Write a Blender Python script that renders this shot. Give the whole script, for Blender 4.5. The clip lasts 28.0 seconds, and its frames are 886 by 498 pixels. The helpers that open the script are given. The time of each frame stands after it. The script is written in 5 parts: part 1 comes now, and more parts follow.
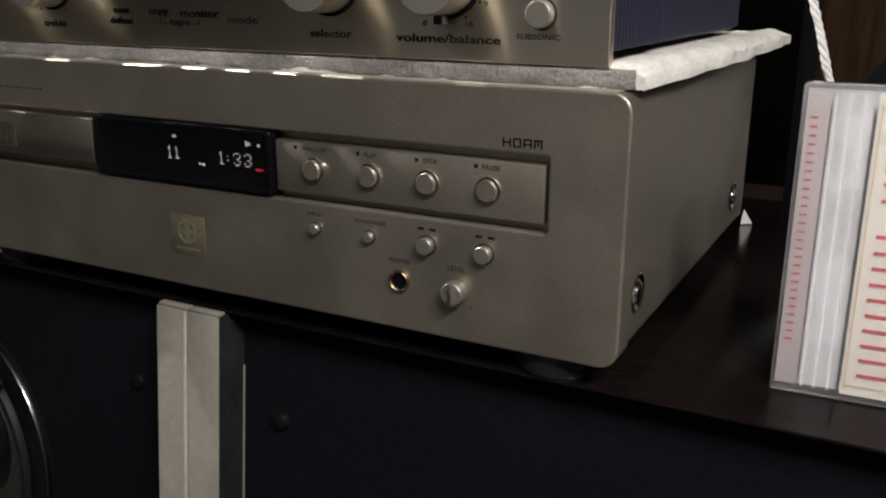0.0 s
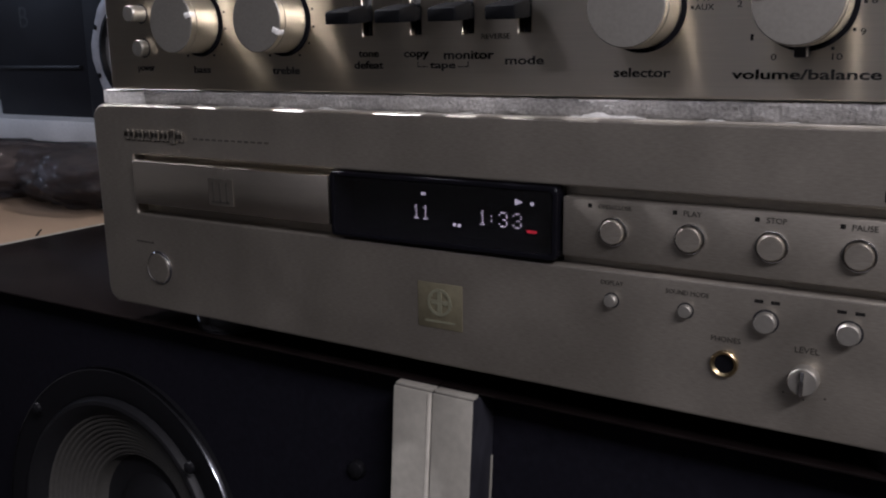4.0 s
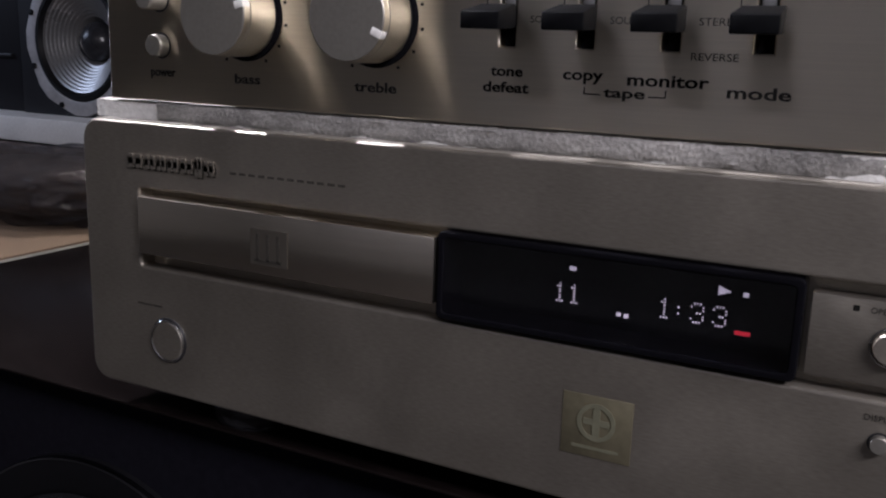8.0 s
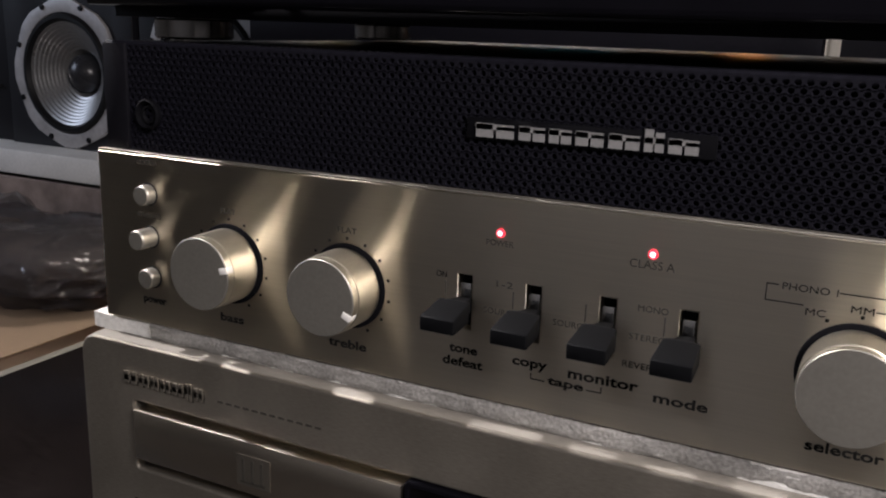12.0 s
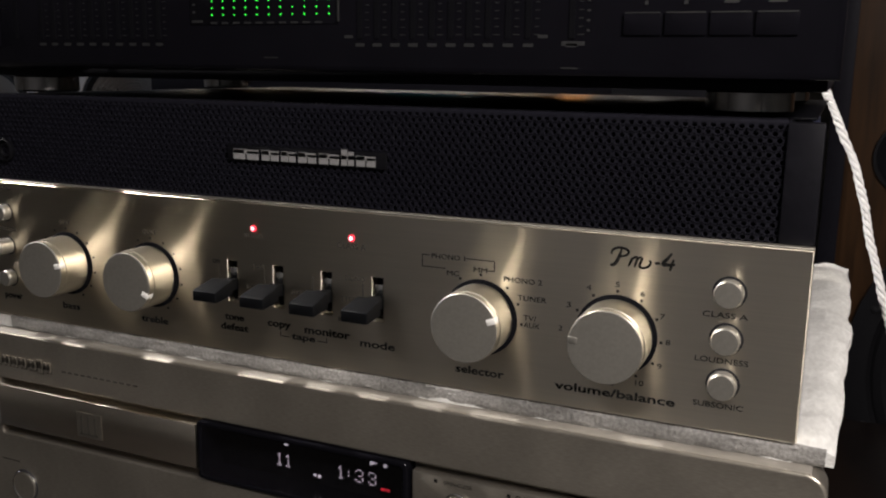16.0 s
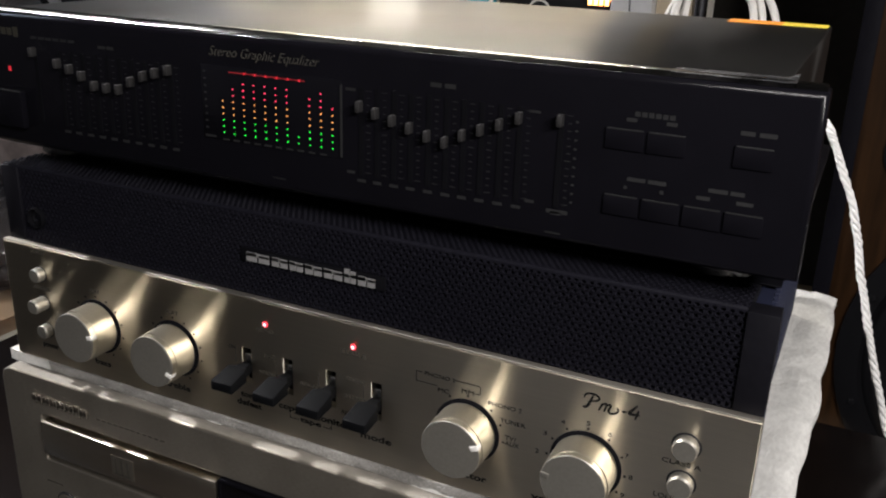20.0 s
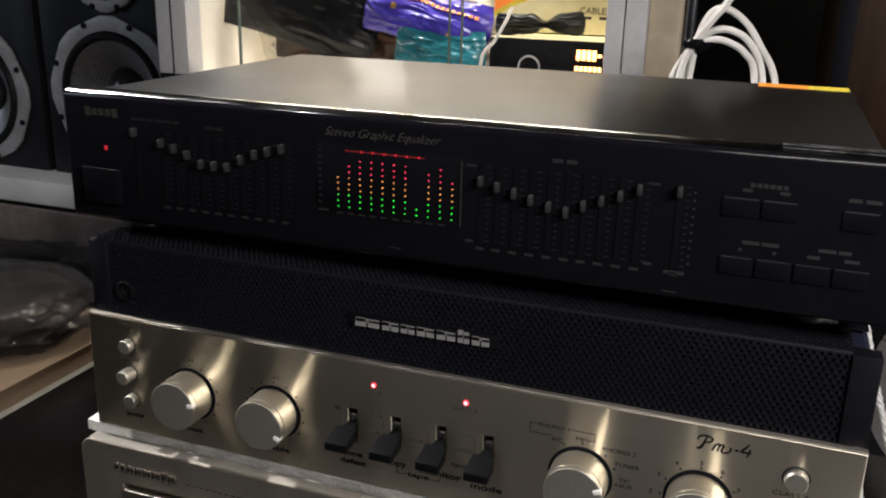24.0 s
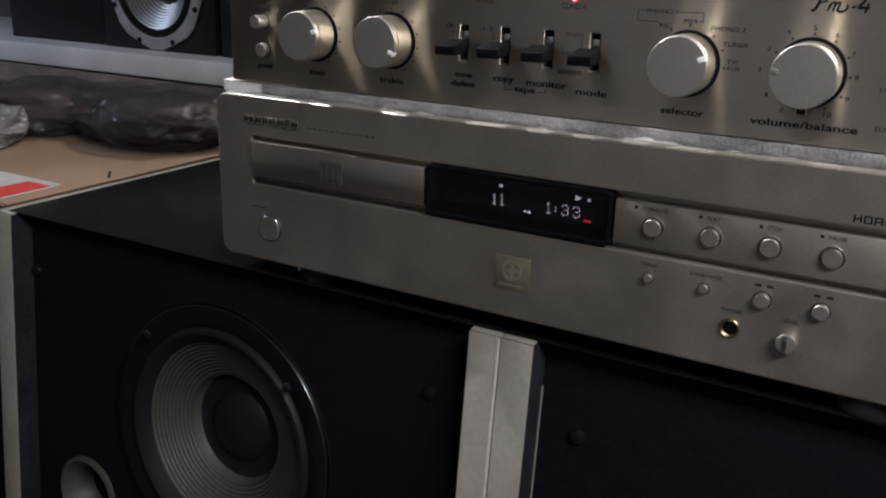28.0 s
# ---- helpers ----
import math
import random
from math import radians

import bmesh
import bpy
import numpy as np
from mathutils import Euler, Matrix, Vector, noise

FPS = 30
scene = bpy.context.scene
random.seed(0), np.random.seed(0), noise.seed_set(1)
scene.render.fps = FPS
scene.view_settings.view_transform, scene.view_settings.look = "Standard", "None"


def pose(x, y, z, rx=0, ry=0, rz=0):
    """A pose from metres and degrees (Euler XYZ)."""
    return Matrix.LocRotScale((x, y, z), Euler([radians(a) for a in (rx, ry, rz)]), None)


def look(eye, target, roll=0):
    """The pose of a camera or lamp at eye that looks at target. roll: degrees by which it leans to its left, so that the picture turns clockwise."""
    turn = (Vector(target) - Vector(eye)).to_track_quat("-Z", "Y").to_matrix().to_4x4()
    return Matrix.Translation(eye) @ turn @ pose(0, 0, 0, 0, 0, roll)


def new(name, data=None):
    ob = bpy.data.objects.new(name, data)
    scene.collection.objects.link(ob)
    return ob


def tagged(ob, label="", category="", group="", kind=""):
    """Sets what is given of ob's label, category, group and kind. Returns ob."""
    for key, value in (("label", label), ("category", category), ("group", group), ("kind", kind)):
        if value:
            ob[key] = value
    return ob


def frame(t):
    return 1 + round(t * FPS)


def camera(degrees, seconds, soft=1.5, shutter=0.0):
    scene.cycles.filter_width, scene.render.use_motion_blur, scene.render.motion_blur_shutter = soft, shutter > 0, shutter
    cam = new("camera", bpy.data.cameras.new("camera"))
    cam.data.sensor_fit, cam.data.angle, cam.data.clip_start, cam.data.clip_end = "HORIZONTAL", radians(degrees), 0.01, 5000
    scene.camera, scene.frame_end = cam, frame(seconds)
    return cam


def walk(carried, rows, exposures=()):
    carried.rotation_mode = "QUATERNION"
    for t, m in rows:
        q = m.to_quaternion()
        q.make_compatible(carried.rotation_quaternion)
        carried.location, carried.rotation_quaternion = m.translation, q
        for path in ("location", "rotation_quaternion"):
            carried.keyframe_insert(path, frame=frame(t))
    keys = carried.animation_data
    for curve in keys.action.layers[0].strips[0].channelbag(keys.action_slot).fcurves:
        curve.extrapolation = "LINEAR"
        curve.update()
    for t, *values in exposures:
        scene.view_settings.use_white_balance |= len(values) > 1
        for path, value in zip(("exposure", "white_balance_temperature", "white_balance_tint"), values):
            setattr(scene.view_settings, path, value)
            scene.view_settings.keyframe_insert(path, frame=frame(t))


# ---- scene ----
cam = camera(52.73, 28.0, soft=2.1, shutter=0.2)
PATH = [
    (0, (0.5304, -0.3190, 0.1573), (0.3963, -0.0642, 0.0730), 0.30),
    (0.5, (0.5225, -0.3123, 0.1532), (0.3842, -0.0591, 0.0710), 0.12),
    (1, (0.5083, -0.3108, 0.1502), (0.3664, -0.0589, 0.0704), 0.02),
    (1.5, (0.4966, -0.3128, 0.1521), (0.3506, -0.0618, 0.0766), -0.22),
    (2, (0.4825, -0.3132, 0.1511), (0.3315, -0.0638, 0.0802), -0.58),
    (2.5, (0.4694, -0.3147, 0.1478), (0.3135, -0.0681, 0.0781), -0.88),
    (3, (0.4525, -0.3159, 0.1489), (0.2960, -0.0691, 0.0808), -0.86),
    (3.5, (0.4314, -0.3158, 0.1484), (0.2756, -0.0682, 0.0821), -0.89),
    (5.5, (0.3810, -0.3117, 0.1447), (0.2357, -0.0581, 0.0766), 0.63),
    (6, (0.3568, -0.2997, 0.1393), (0.2142, -0.0447, 0.0712), 1.17),
    (6.5, (0.3336, -0.2852, 0.1366), (0.1946, -0.0280, 0.0692), 1.44),
    (7, (0.3164, -0.2672, 0.1295), (0.1804, -0.0083, 0.0627), 1.57),
    (7.5, (0.3013, -0.2619, 0.1373), (0.1678, -0.0015, 0.0713), 1.77),
    (8, (0.2929, -0.2540, 0.1508), (0.1603, 0.0073, 0.0866), 2.01),
    (8.5, (0.2867, -0.2537, 0.1675), (0.1550, 0.0085, 0.1050), 2.38),
    (9, (0.2836, -0.2584, 0.1871), (0.1545, 0.0040, 0.1204), 2.30),
    (9.5, (0.2841, -0.2583, 0.2003), (0.1555, 0.0038, 0.1311), 2.43),
    (10, (0.2833, -0.2592, 0.2168), (0.1551, 0.0022, 0.1446), 2.30),
    (10.5, (0.2870, -0.2571, 0.2305), (0.1561, 0.0032, 0.1590), 2.25),
    (11, (0.2893, -0.2542, 0.2431), (0.1600, 0.0066, 0.1702), 2.04),
    (11.5, (0.2919, -0.2557, 0.2506), (0.1635, 0.0053, 0.1772), 1.94),
    (13.5, (0.3650, -0.2900, 0.2636), (0.2371, -0.0269, 0.1971), 0.87),
    (14, (0.3831, -0.3007, 0.2659), (0.2608, -0.0348, 0.2002), 0.53),
    (14.5, (0.4016, -0.3067, 0.2648), (0.2771, -0.0415, 0.2001), 0.08),
    (15, (0.4120, -0.3137, 0.2574), (0.2896, -0.0462, 0.1987), 0.32),
    (15.5, (0.4222, -0.3200, 0.2608), (0.3027, -0.0515, 0.2007), 0.35),
    (16, (0.4312, -0.3244, 0.2610), (0.3135, -0.0548, 0.2019), 0.81),
    (16.5, (0.4385, -0.3270, 0.2666), (0.3233, -0.0558, 0.2102), 1.20),
    (17, (0.4446, -0.3256, 0.2805), (0.3264, -0.0552, 0.2266), 1.10),
    (17.5, (0.4503, -0.3209, 0.2966), (0.3292, -0.0520, 0.2417), 0.85),
    (18, (0.4549, -0.3163, 0.3110), (0.3320, -0.0489, 0.2529), 1.08),
    (18.5, (0.4478, -0.3154, 0.3201), (0.3236, -0.0501, 0.2553), 1.70),
    (19, (0.4447, -0.3160, 0.3446), (0.3221, -0.0531, 0.2681), 1.91),
    (19.5, (0.4448, -0.3208, 0.3628), (0.3239, -0.0609, 0.2744), 1.94),
    (20, (0.4427, -0.3199, 0.3798), (0.3227, -0.0652, 0.2763), 1.83),
    (20.5, (0.4354, -0.3167, 0.3883), (0.3159, -0.0670, 0.2728), 1.66),
    (21, (0.4254, -0.3073, 0.3983), (0.3067, -0.0596, 0.2777), 1.61),
    (21.5, (0.4244, -0.2936, 0.4076), (0.3072, -0.0455, 0.2861), 1.89),
    (22, (0.4074, -0.3033, 0.4142), (0.2935, -0.0527, 0.2949), 2.31),
    (22.5, (0.3931, -0.3269, 0.4172), (0.2853, -0.0704, 0.3048), 2.45),
    (24.5, (0.3653, -0.3966, 0.3838), (0.2700, -0.1251, 0.2991), 1.37),
    (25, (0.3656, -0.4129, 0.3613), (0.2687, -0.1400, 0.2830), 1.24),
    (25.5, (0.3693, -0.4166, 0.3365), (0.2720, -0.1430, 0.2611), 1.08),
    (26, (0.3736, -0.4250, 0.3166), (0.2734, -0.1525, 0.2411), 1.19),
    (26.5, (0.3867, -0.4350, 0.2896), (0.2768, -0.1669, 0.2116), 2.11),
    (27, (0.4027, -0.4372, 0.2664), (0.2827, -0.1758, 0.1815), 2.46),
    (27.5, (0.4239, -0.4358, 0.2417), (0.2896, -0.1829, 0.1525), 1.98),
    (28, (0.4225, -0.4327, 0.2053), (0.2804, -0.1849, 0.1135), 1.55),
]
EXPOSURES = [(0, -0.1, 6500, 10), (1.0, -0.1, 6450, 10), (2, -0.2, 5900, 15), (3, -0.22, 5850, 18), (6, -0.3, 5850, 21), (8, -0.22, 5850, 20), (9.5, 0.0, 6200, 20), (11, 0.0, 6250, 18),
             (15, -0.12, 6500, 13), (18, -0.12, 6400, 12), (20, -0.12, 6250, 11), (22, -0.12, 6200, 12), (25, -0.28, 6350, 11), (28, -0.18, 5950, 14)]
walk(cam, [(t, look(eye, target, roll)) for t, eye, target, roll in PATH], EXPOSURES)

# ---- world and lights ----
world = bpy.data.worlds.new("room_dark")
scene.world = world
world.use_nodes = True
world.node_tree.nodes["Background"].inputs[0].default_value = (0.02, 0.022, 0.028, 1)
world.node_tree.nodes["Background"].inputs[1].default_value = 0.3


def area_lamp(name, eye, target, size, size_y, watts, colour):
    data = bpy.data.lights.new(name, "AREA")
    data.shape, data.size, data.size_y = "RECTANGLE", size, size_y
    data.energy, data.color = watts, colour
    ob = new(name, data)
    ob.matrix_world = look(eye, target)
    return ob


area_lamp("ceiling_tube_light", (0.93, -0.495, 0.715), (0.35, 0.0, 0.1), 0.53, 0.06, 16.6, (1.0, 0.94, 0.875))
left = area_lamp("left_tube_light", (-0.80, 0.014, 1.25), (0.38, 0.014, 0.12), 0.008, 0.05, 3.7, (1.0, 0.955, 0.90))
left.data.spread = radians(52)
# Added cool fill for the shelf side; there is no window here.
area_lamp("cool_fill_light", (-2.30, 0.05, 0.75), (-0.9, 0.9, 0.15), 0.5, 0.5, 5.2, (0.72, 0.84, 1.0))
# Added wash on the wall behind the viewer, for reflections in the metal.
area_lamp("reflection_wash_light", (0.05, -1.30, 1.40), (0.05, -2.4, -0.15), 1.5, 0.06, 13.0, (0.95, 0.95, 1.0))
area_lamp("cabinet_strip_light", (-0.06, 0.60, 0.88), (-0.06, 0.70, 0.3), 0.50, 0.02, 7.2, (1.0, 0.92, 0.78))
# Added lamp inside the cabinet, only for the bright streak on the lid.
area_lamp("lid_streak_light", (-0.13, 0.70, 0.47), (-0.08, 0.30, 0.36), 0.07, 0.14, 0.14, (1.0, 0.92, 0.78))


# ---- materials ----
def mat(name, colour, rough=0.5, metal=0.0, var=0.10, scale=120.0, stretch=(1, 1, 1), bump=0.0, stain=0.06, stain_scale=9.0,
        aniso=0.0, brush=("Z", 0.25), spec=0.5, trans=0.0, coat=0.0, emit=0.0, sss=0.0, rough_var=0.08, alpha=1.0):
    m = bpy.data.materials.new(name)
    m.use_nodes = True
    nt = m.node_tree
    b = nt.nodes["Principled BSDF"]
    tc = nt.nodes.new("ShaderNodeTexCoord")
    mp = nt.nodes.new("ShaderNodeMapping")
    mp.inputs["Scale"].default_value = stretch
    nt.links.new(tc.outputs["Object"], mp.inputs["Vector"])
    grain = nt.nodes.new("ShaderNodeTexNoise")
    grain.inputs["Scale"].default_value, grain.inputs["Detail"].default_value = scale, 5
    nt.links.new(mp.outputs["Vector"], grain.inputs["Vector"])
    cloud = nt.nodes.new("ShaderNodeTexNoise")
    cloud.inputs["Scale"].default_value, cloud.inputs["Detail"].default_value = stain_scale, 6
    nt.links.new(tc.outputs["Object"], cloud.inputs["Vector"])
    mixes = []
    for amount, node in ((var, grain), (stain, cloud)):
        r = nt.nodes.new("ShaderNodeMapRange")
        r.inputs["From Min"].default_value, r.inputs["From Max"].default_value = 0.3, 0.7
        r.inputs["To Min"].default_value, r.inputs["To Max"].default_value = 1 - amount, 1 + amount
        nt.links.new(node.outputs["Fac"], r.inputs["Value"])
        mixes.append(r)
    mul = nt.nodes.new("ShaderNodeMath")
    mul.operation = "MULTIPLY"
    nt.links.new(mixes[0].outputs[0], mul.inputs[0])
    nt.links.new(mixes[1].outputs[0], mul.inputs[1])
    tint = nt.nodes.new("ShaderNodeVectorMath")
    tint.operation = "SCALE"
    tint.inputs[0].default_value = colour[:3]
    nt.links.new(mul.outputs[0], tint.inputs["Scale"])
    nt.links.new(tint.outputs[0], b.inputs["Base Color"])
    rr = nt.nodes.new("ShaderNodeMapRange")
    rr.inputs["From Min"].default_value, rr.inputs["From Max"].default_value = 0.3, 0.7
    rr.inputs["To Min"].default_value, rr.inputs["To Max"].default_value = max(0.02, rough - rough_var), min(1, rough + rough_var)
    nt.links.new(cloud.outputs["Fac"], rr.inputs["Value"])
    nt.links.new(rr.outputs[0], b.inputs["Roughness"])
    b.inputs["Metallic"].default_value = metal
    b.inputs["Specular IOR Level"].default_value = spec
    b.inputs["Transmission Weight"].default_value = trans
    b.inputs["Coat Weight"].default_value = coat
    b.inputs["Coat Roughness"].default_value = 0.08
    b.inputs["Alpha"].default_value = alpha
    if sss:
        b.inputs["Subsurface Weight"].default_value = sss
        b.inputs["Subsurface Radius"].default_value = (0.004, 0.004, 0.004)
    if aniso:
        b.inputs["Anisotropic"].default_value = aniso
        tg = nt.nodes.new("ShaderNodeTangent")
        tg.direction_type, tg.axis = "RADIAL", brush[0]
        b.inputs["Anisotropic Rotation"].default_value = brush[1]
        nt.links.new(tg.outputs[0], b.inputs["Tangent"])
    if emit:
        b.inputs["Emission Color"].default_value = (*colour[:3], 1)
        b.inputs["Emission Strength"].default_value = emit
    if bump:
        bp = nt.nodes.new("ShaderNodeBump")
        bp.inputs["Strength"].default_value, bp.inputs["Distance"].default_value = 1.0, bump
        nt.links.new(grain.outputs["Fac"], bp.inputs["Height"])
        nt.links.new(bp.outputs[0], b.inputs["Normal"])
    return m


M_SATIN = mat("satin_silver_paint", (0.360, 0.328, 0.278), 0.36, 0.85, 0.11, 260, (1.3, 6, 7), 0.000018, aniso=0.5, stain=0.09, stain_scale=26)
M_BRUSH = mat("brushed_champagne_aluminium", (0.705, 0.642, 0.525), 0.37, 1.0, 0.045, 260, (0.12, 8, 14), 0.000008, aniso=0.97, stain=0.03)
M_BRUSH_EDGE = mat("polished_plate_edge", (0.38, 0.355, 0.31), 0.5, 0.9, 0.05, 300)
M_LIP = mat("matt_champagne_paint", (0.23, 0.212, 0.184), 0.6, 0.1, 0.08, 300, stain=0.1, stain_scale=40)
M_TRAY = mat("polished_tray_metal", (0.80, 0.73, 0.62), 0.25, 1.0, 0.06, 200, (0.2, 6, 14), rough_var=0.04)
M_KNOB = mat("turned_silver_aluminium", (0.74, 0.69, 0.575), 0.31, 1.0, 0.05, 300, (10, 1, 10), rough_var=0.05)
M_KNOB_FACE = mat("satin_knob_face", (0.31, 0.295, 0.262), 0.42, 0.8, 0.06, 700, bump=0.00001)
M_DARK_EDGE = mat("polished_dark_edge", (0.28, 0.276, 0.27), 0.14, 1.0, 0.2, 90, rough_var=0.07, stain=0.3, stain_scale=40)
M_CHROME = mat("chrome", (0.75, 0.74, 0.72), 0.12, 1.0, 0.03, 80, rough_var=0.05)
M_CHROME_FOOT = mat("brushed_chrome_foot", (0.27, 0.262, 0.255), 0.17, 1.0, 0.08, 200, rough_var=0.04)
M_GOLD = mat("gold_plated_socket", (0.31, 0.24, 0.135), 0.32, 1.0, 0.05, 200)
M_BLACK_PLASTIC = mat("black_plastic", (0.012, 0.012, 0.014), 0.42, 0, 0.15, 500, bump=0.00002)
M_LEVER = mat("matt_black_lever", (0.0028, 0.003, 0.0036), 0.6, 0, 0.15, 500, bump=0.00002, spec=0.06)
M_BLACK_GLOSS = mat("black_acrylic", (0.0040, 0.0038, 0.0053), 0.16, 0, 0.1, 60, rough_var=0.05, spec=0.06)
M_TOP_GLOSS = mat("glossy_black_top_lacquer", (0.003, 0.003, 0.004), 0.42, 0, 0.1, 60, rough_var=0.05, spec=0.05)
M_SMOKE = mat("smoked_window_pane", (0.42, 0.42, 0.46), 0.03, 0, 0.02, 40, rough_var=0.01, spec=0.15, trans=1.0, stain=0.02)
M_DISPLAY = mat("black_display_frame", (0.0036, 0.0035, 0.0048), 0.16, 0, 0.1, 40, rough_var=0.04, spec=0.12)
M_BLACK_METAL = mat("black_painted_steel", (0.006, 0.006, 0.0075), 0.42, 0.0, 0.12, 400, bump=0.00002, spec=0.2)
M_TRIM = mat("matt_black_trim", (0.0060, 0.0058, 0.0078), 0.5, 0.0, 0.15, 400, bump=0.00002, spec=0.08)
M_MESH = mat("black_perforated_steel", (0.0072, 0.0070, 0.0105), 0.42, 0.0, 0.25, 500, spec=0.13)
# Near-black for hollows, their shade put into the colour, and some black parts.
M_VOID = mat("hollow_shade_and_black", (0.003, 0.003, 0.004), 0.8, spec=0.05)
M_HEATSINK = mat("blue_black_anodised_fins", (0.0150, 0.0175, 0.036), 0.42, 0.2, 0.1, 300)
M_LID = mat("grey_painted_steel_lid", (0.029, 0.0283, 0.0275), 0.31, 0.75, 0.12, 900, bump=0.00003, rough_var=0.012, stain=0.03, aniso=0.85, brush=("X", 0.0))
M_FOOT = mat("glossy_dark_foot_ring", (0.02, 0.02, 0.022), 0.14, 0.3, 0.1, 200, rough_var=0.03)
M_FOAM = mat("white_packing_foam", (0.58, 0.572, 0.55), 0.75, 0, 0.10, 420, (1, 0.5, 1), bump=0.0007, stain=0.06, stain_scale=60, sss=0.25)
M_FOAM_FILM_SHADED = mat("shaded_film_wrapped_foam", (0.23, 0.222, 0.21), 0.36, 0, 0.30, 750, bump=0.0005, stain=0.35, stain_scale=28)
M_PRINT = mat("black_print", (0.0095, 0.009, 0.0085), 0.8, 0, 0.1, 800, spec=0.05)
M_PRINT_FAINT = mat("worn_grey_print", (0.038, 0.035, 0.03), 0.8, 0, 0.3, 800, spec=0.05)
M_WHITE_PRINT = mat("white_print", (0.0088, 0.0088, 0.0095), 0.6, 0, 0.15, 800)
M_GREY_PRINT = mat("grey_print", (0.006, 0.006, 0.0065), 0.6, 0, 0.3, 800)
M_LOGO = mat("silver_badge", (0.25, 0.247, 0.247), 0.4, 0.3, 0.08, 600)
M_GOLDBADGE = mat("gold_foil_badge", (0.18, 0.162, 0.105), 0.4, 0.6, 0.12, 300)
M_GOLDBADGE2 = mat("pale_foil_emblem", (0.215, 0.212, 0.145), 0.4, 0.5, 0.12, 300)
M_SLIDER = mat("grey_slider_cap", (0.0145, 0.0138, 0.0140), 0.45, 0, 0.1, 900)
M_VFD = mat("white_display_glow", (0.85, 0.74, 0.78), 0.5, emit=1.05)
M_RED_GLOW = mat("red_led_glow", (1.0, 0.03, 0.06), 0.5, emit=0.65)
M_RED_DIM = mat("red_indicator_glow", (0.8, 0.03, 0.05), 0.5, emit=0.07)
M_RED_LINE = mat("dull_red_peak_line", (0.22, 0.010, 0.014), 0.5, emit=0.03)
M_RED_DEEP = mat("red_display_glow", (0.8, 0.03, 0.05), 0.5, emit=0.55)
M_LED_WHITE = mat("white_led_glow", (1.0, 0.95, 0.84), 0.5, emit=14.0)
M_LED_CORE = mat("red_led_core", (1.0, 0.45, 0.48), 0.5, emit=2.4)
M_G = mat("green_segment_glow", (0.03, 0.85, 0.06), 0.5, emit=0.8)
M_Y = mat("orange_segment_glow", (1.0, 0.38, 0.10), 0.5, emit=0.72)
M_R = mat("red_segment_glow", (1.0, 0.05, 0.12), 0.5, emit=0.9)
M_CAB_TOP = mat("black_brown_lacquer", (0.0055, 0.004, 0.0038), 0.20, 0, 0.35, 60, (1, 6, 6), 0.00002, stain=0.3, rough_var=0.07, spec=0.16)
M_CAB_BLACK = mat("black_baffle_paint", (0.0062, 0.0060, 0.0086), 0.5, 0, 0.2, 300, bump=0.00004, spec=0.05)
M_CAB_SIDE = mat("dark_grey_panel_face", (0.012, 0.012, 0.016), 0.5, 0, 0.25, 200, bump=0.00008, stain=0.3, stain_scale=25)
M_BEAD = mat("pale_worn_edge", (0.34, 0.32, 0.275), 0.5, 0, 0.12, 200, stain=0.2, stain_scale=30)
M_CAB_EDGE = mat("grey_beige_painted_edge", (0.205, 0.194, 0.165), 0.6, 0, 0.08, 260, bump=0.00008, stain=0.12, stain_scale=30)
M_RUBBER = mat("black_rubber", (0.009, 0.009, 0.010), 0.5, 0, 0.15, 400, spec=0.14)
M_CONE = mat("grey_paper_cone", (0.042, 0.040, 0.036), 0.55, 0, 0.15, 300, bump=0.0001)
M_RING = mat("satin_black_ring", (0.006, 0.006, 0.007), 0.38, 0.0, 0.1, 300, spec=0.14)
M_RING_EDGE = mat("polished_dark_metal_ring", (0.18, 0.18, 0.20), 0.2, 1.0, 0.05, 200)
M_SPK_BOX = mat("black_vinyl_box", (0.0105, 0.0105, 0.0135), 0.5, 0, 0.2, 300, bump=0.0001, spec=0.25)
M_BASKET = mat("silver_grey_basket", (0.42, 0.405, 0.41), 0.45, 0.3, 0.1, 120, stain=0.15, stain_scale=20)
M_CONE_DARK = mat("dark_grey_cone", (0.34, 0.335, 0.335), 0.32, 0.7, 0.12, 300)
M_DOME = mat("glossy_black_dome", (0.03, 0.03, 0.034), 0.3, 0, 0.1, 100)
M_SHELF = mat("white_painted_shelf", (0.80, 0.79, 0.77), 0.55, 0, 0.06, 200, stain=0.14, stain_scale=7)
M_CARD = mat("brown_cardboard", (0.27, 0.195, 0.135), 0.8, 0, 0.08, 300, (1, 9, 1), 0.0001, stain=0.1)
M_WOOD_STRIP = mat("orange_wood_strip", (0.36, 0.17, 0.07), 0.5, 0, 0.25, 60, (1, 10, 10))
M_BAG = mat("dark_brown_parts", (0.034, 0.027, 0.025), 0.7, 0, 0.3, 24, (1, 1, 1.6), 0.0012, stain=0.7, stain_scale=13)
M_FILM = mat("thin_clear_film", (0.075, 0.068, 0.074), 0.13, 0, 0.1, 17, bump=0.004, stain=0.15, rough_var=0.05, alpha=0.42)
M_BAG_BROWN = mat("dark_brown_plastic_bag", (0.075, 0.056, 0.050), 0.6, 0, 0.3, 20, (1, 1, 1.6), 0.002, stain=0.6, stain_scale=8)
M_BACKBOARD = mat("mottled_brown_board", (0.26, 0.20, 0.175), 0.7, 0, 0.2, 40, bump=0.0004, stain=0.5, stain_scale=8)
M_BAG_WHITE = mat("white_plastic_bag", (0.20, 0.197, 0.195), 0.25, 0, 0.15, 30, bump=0.002, stain=0.2)
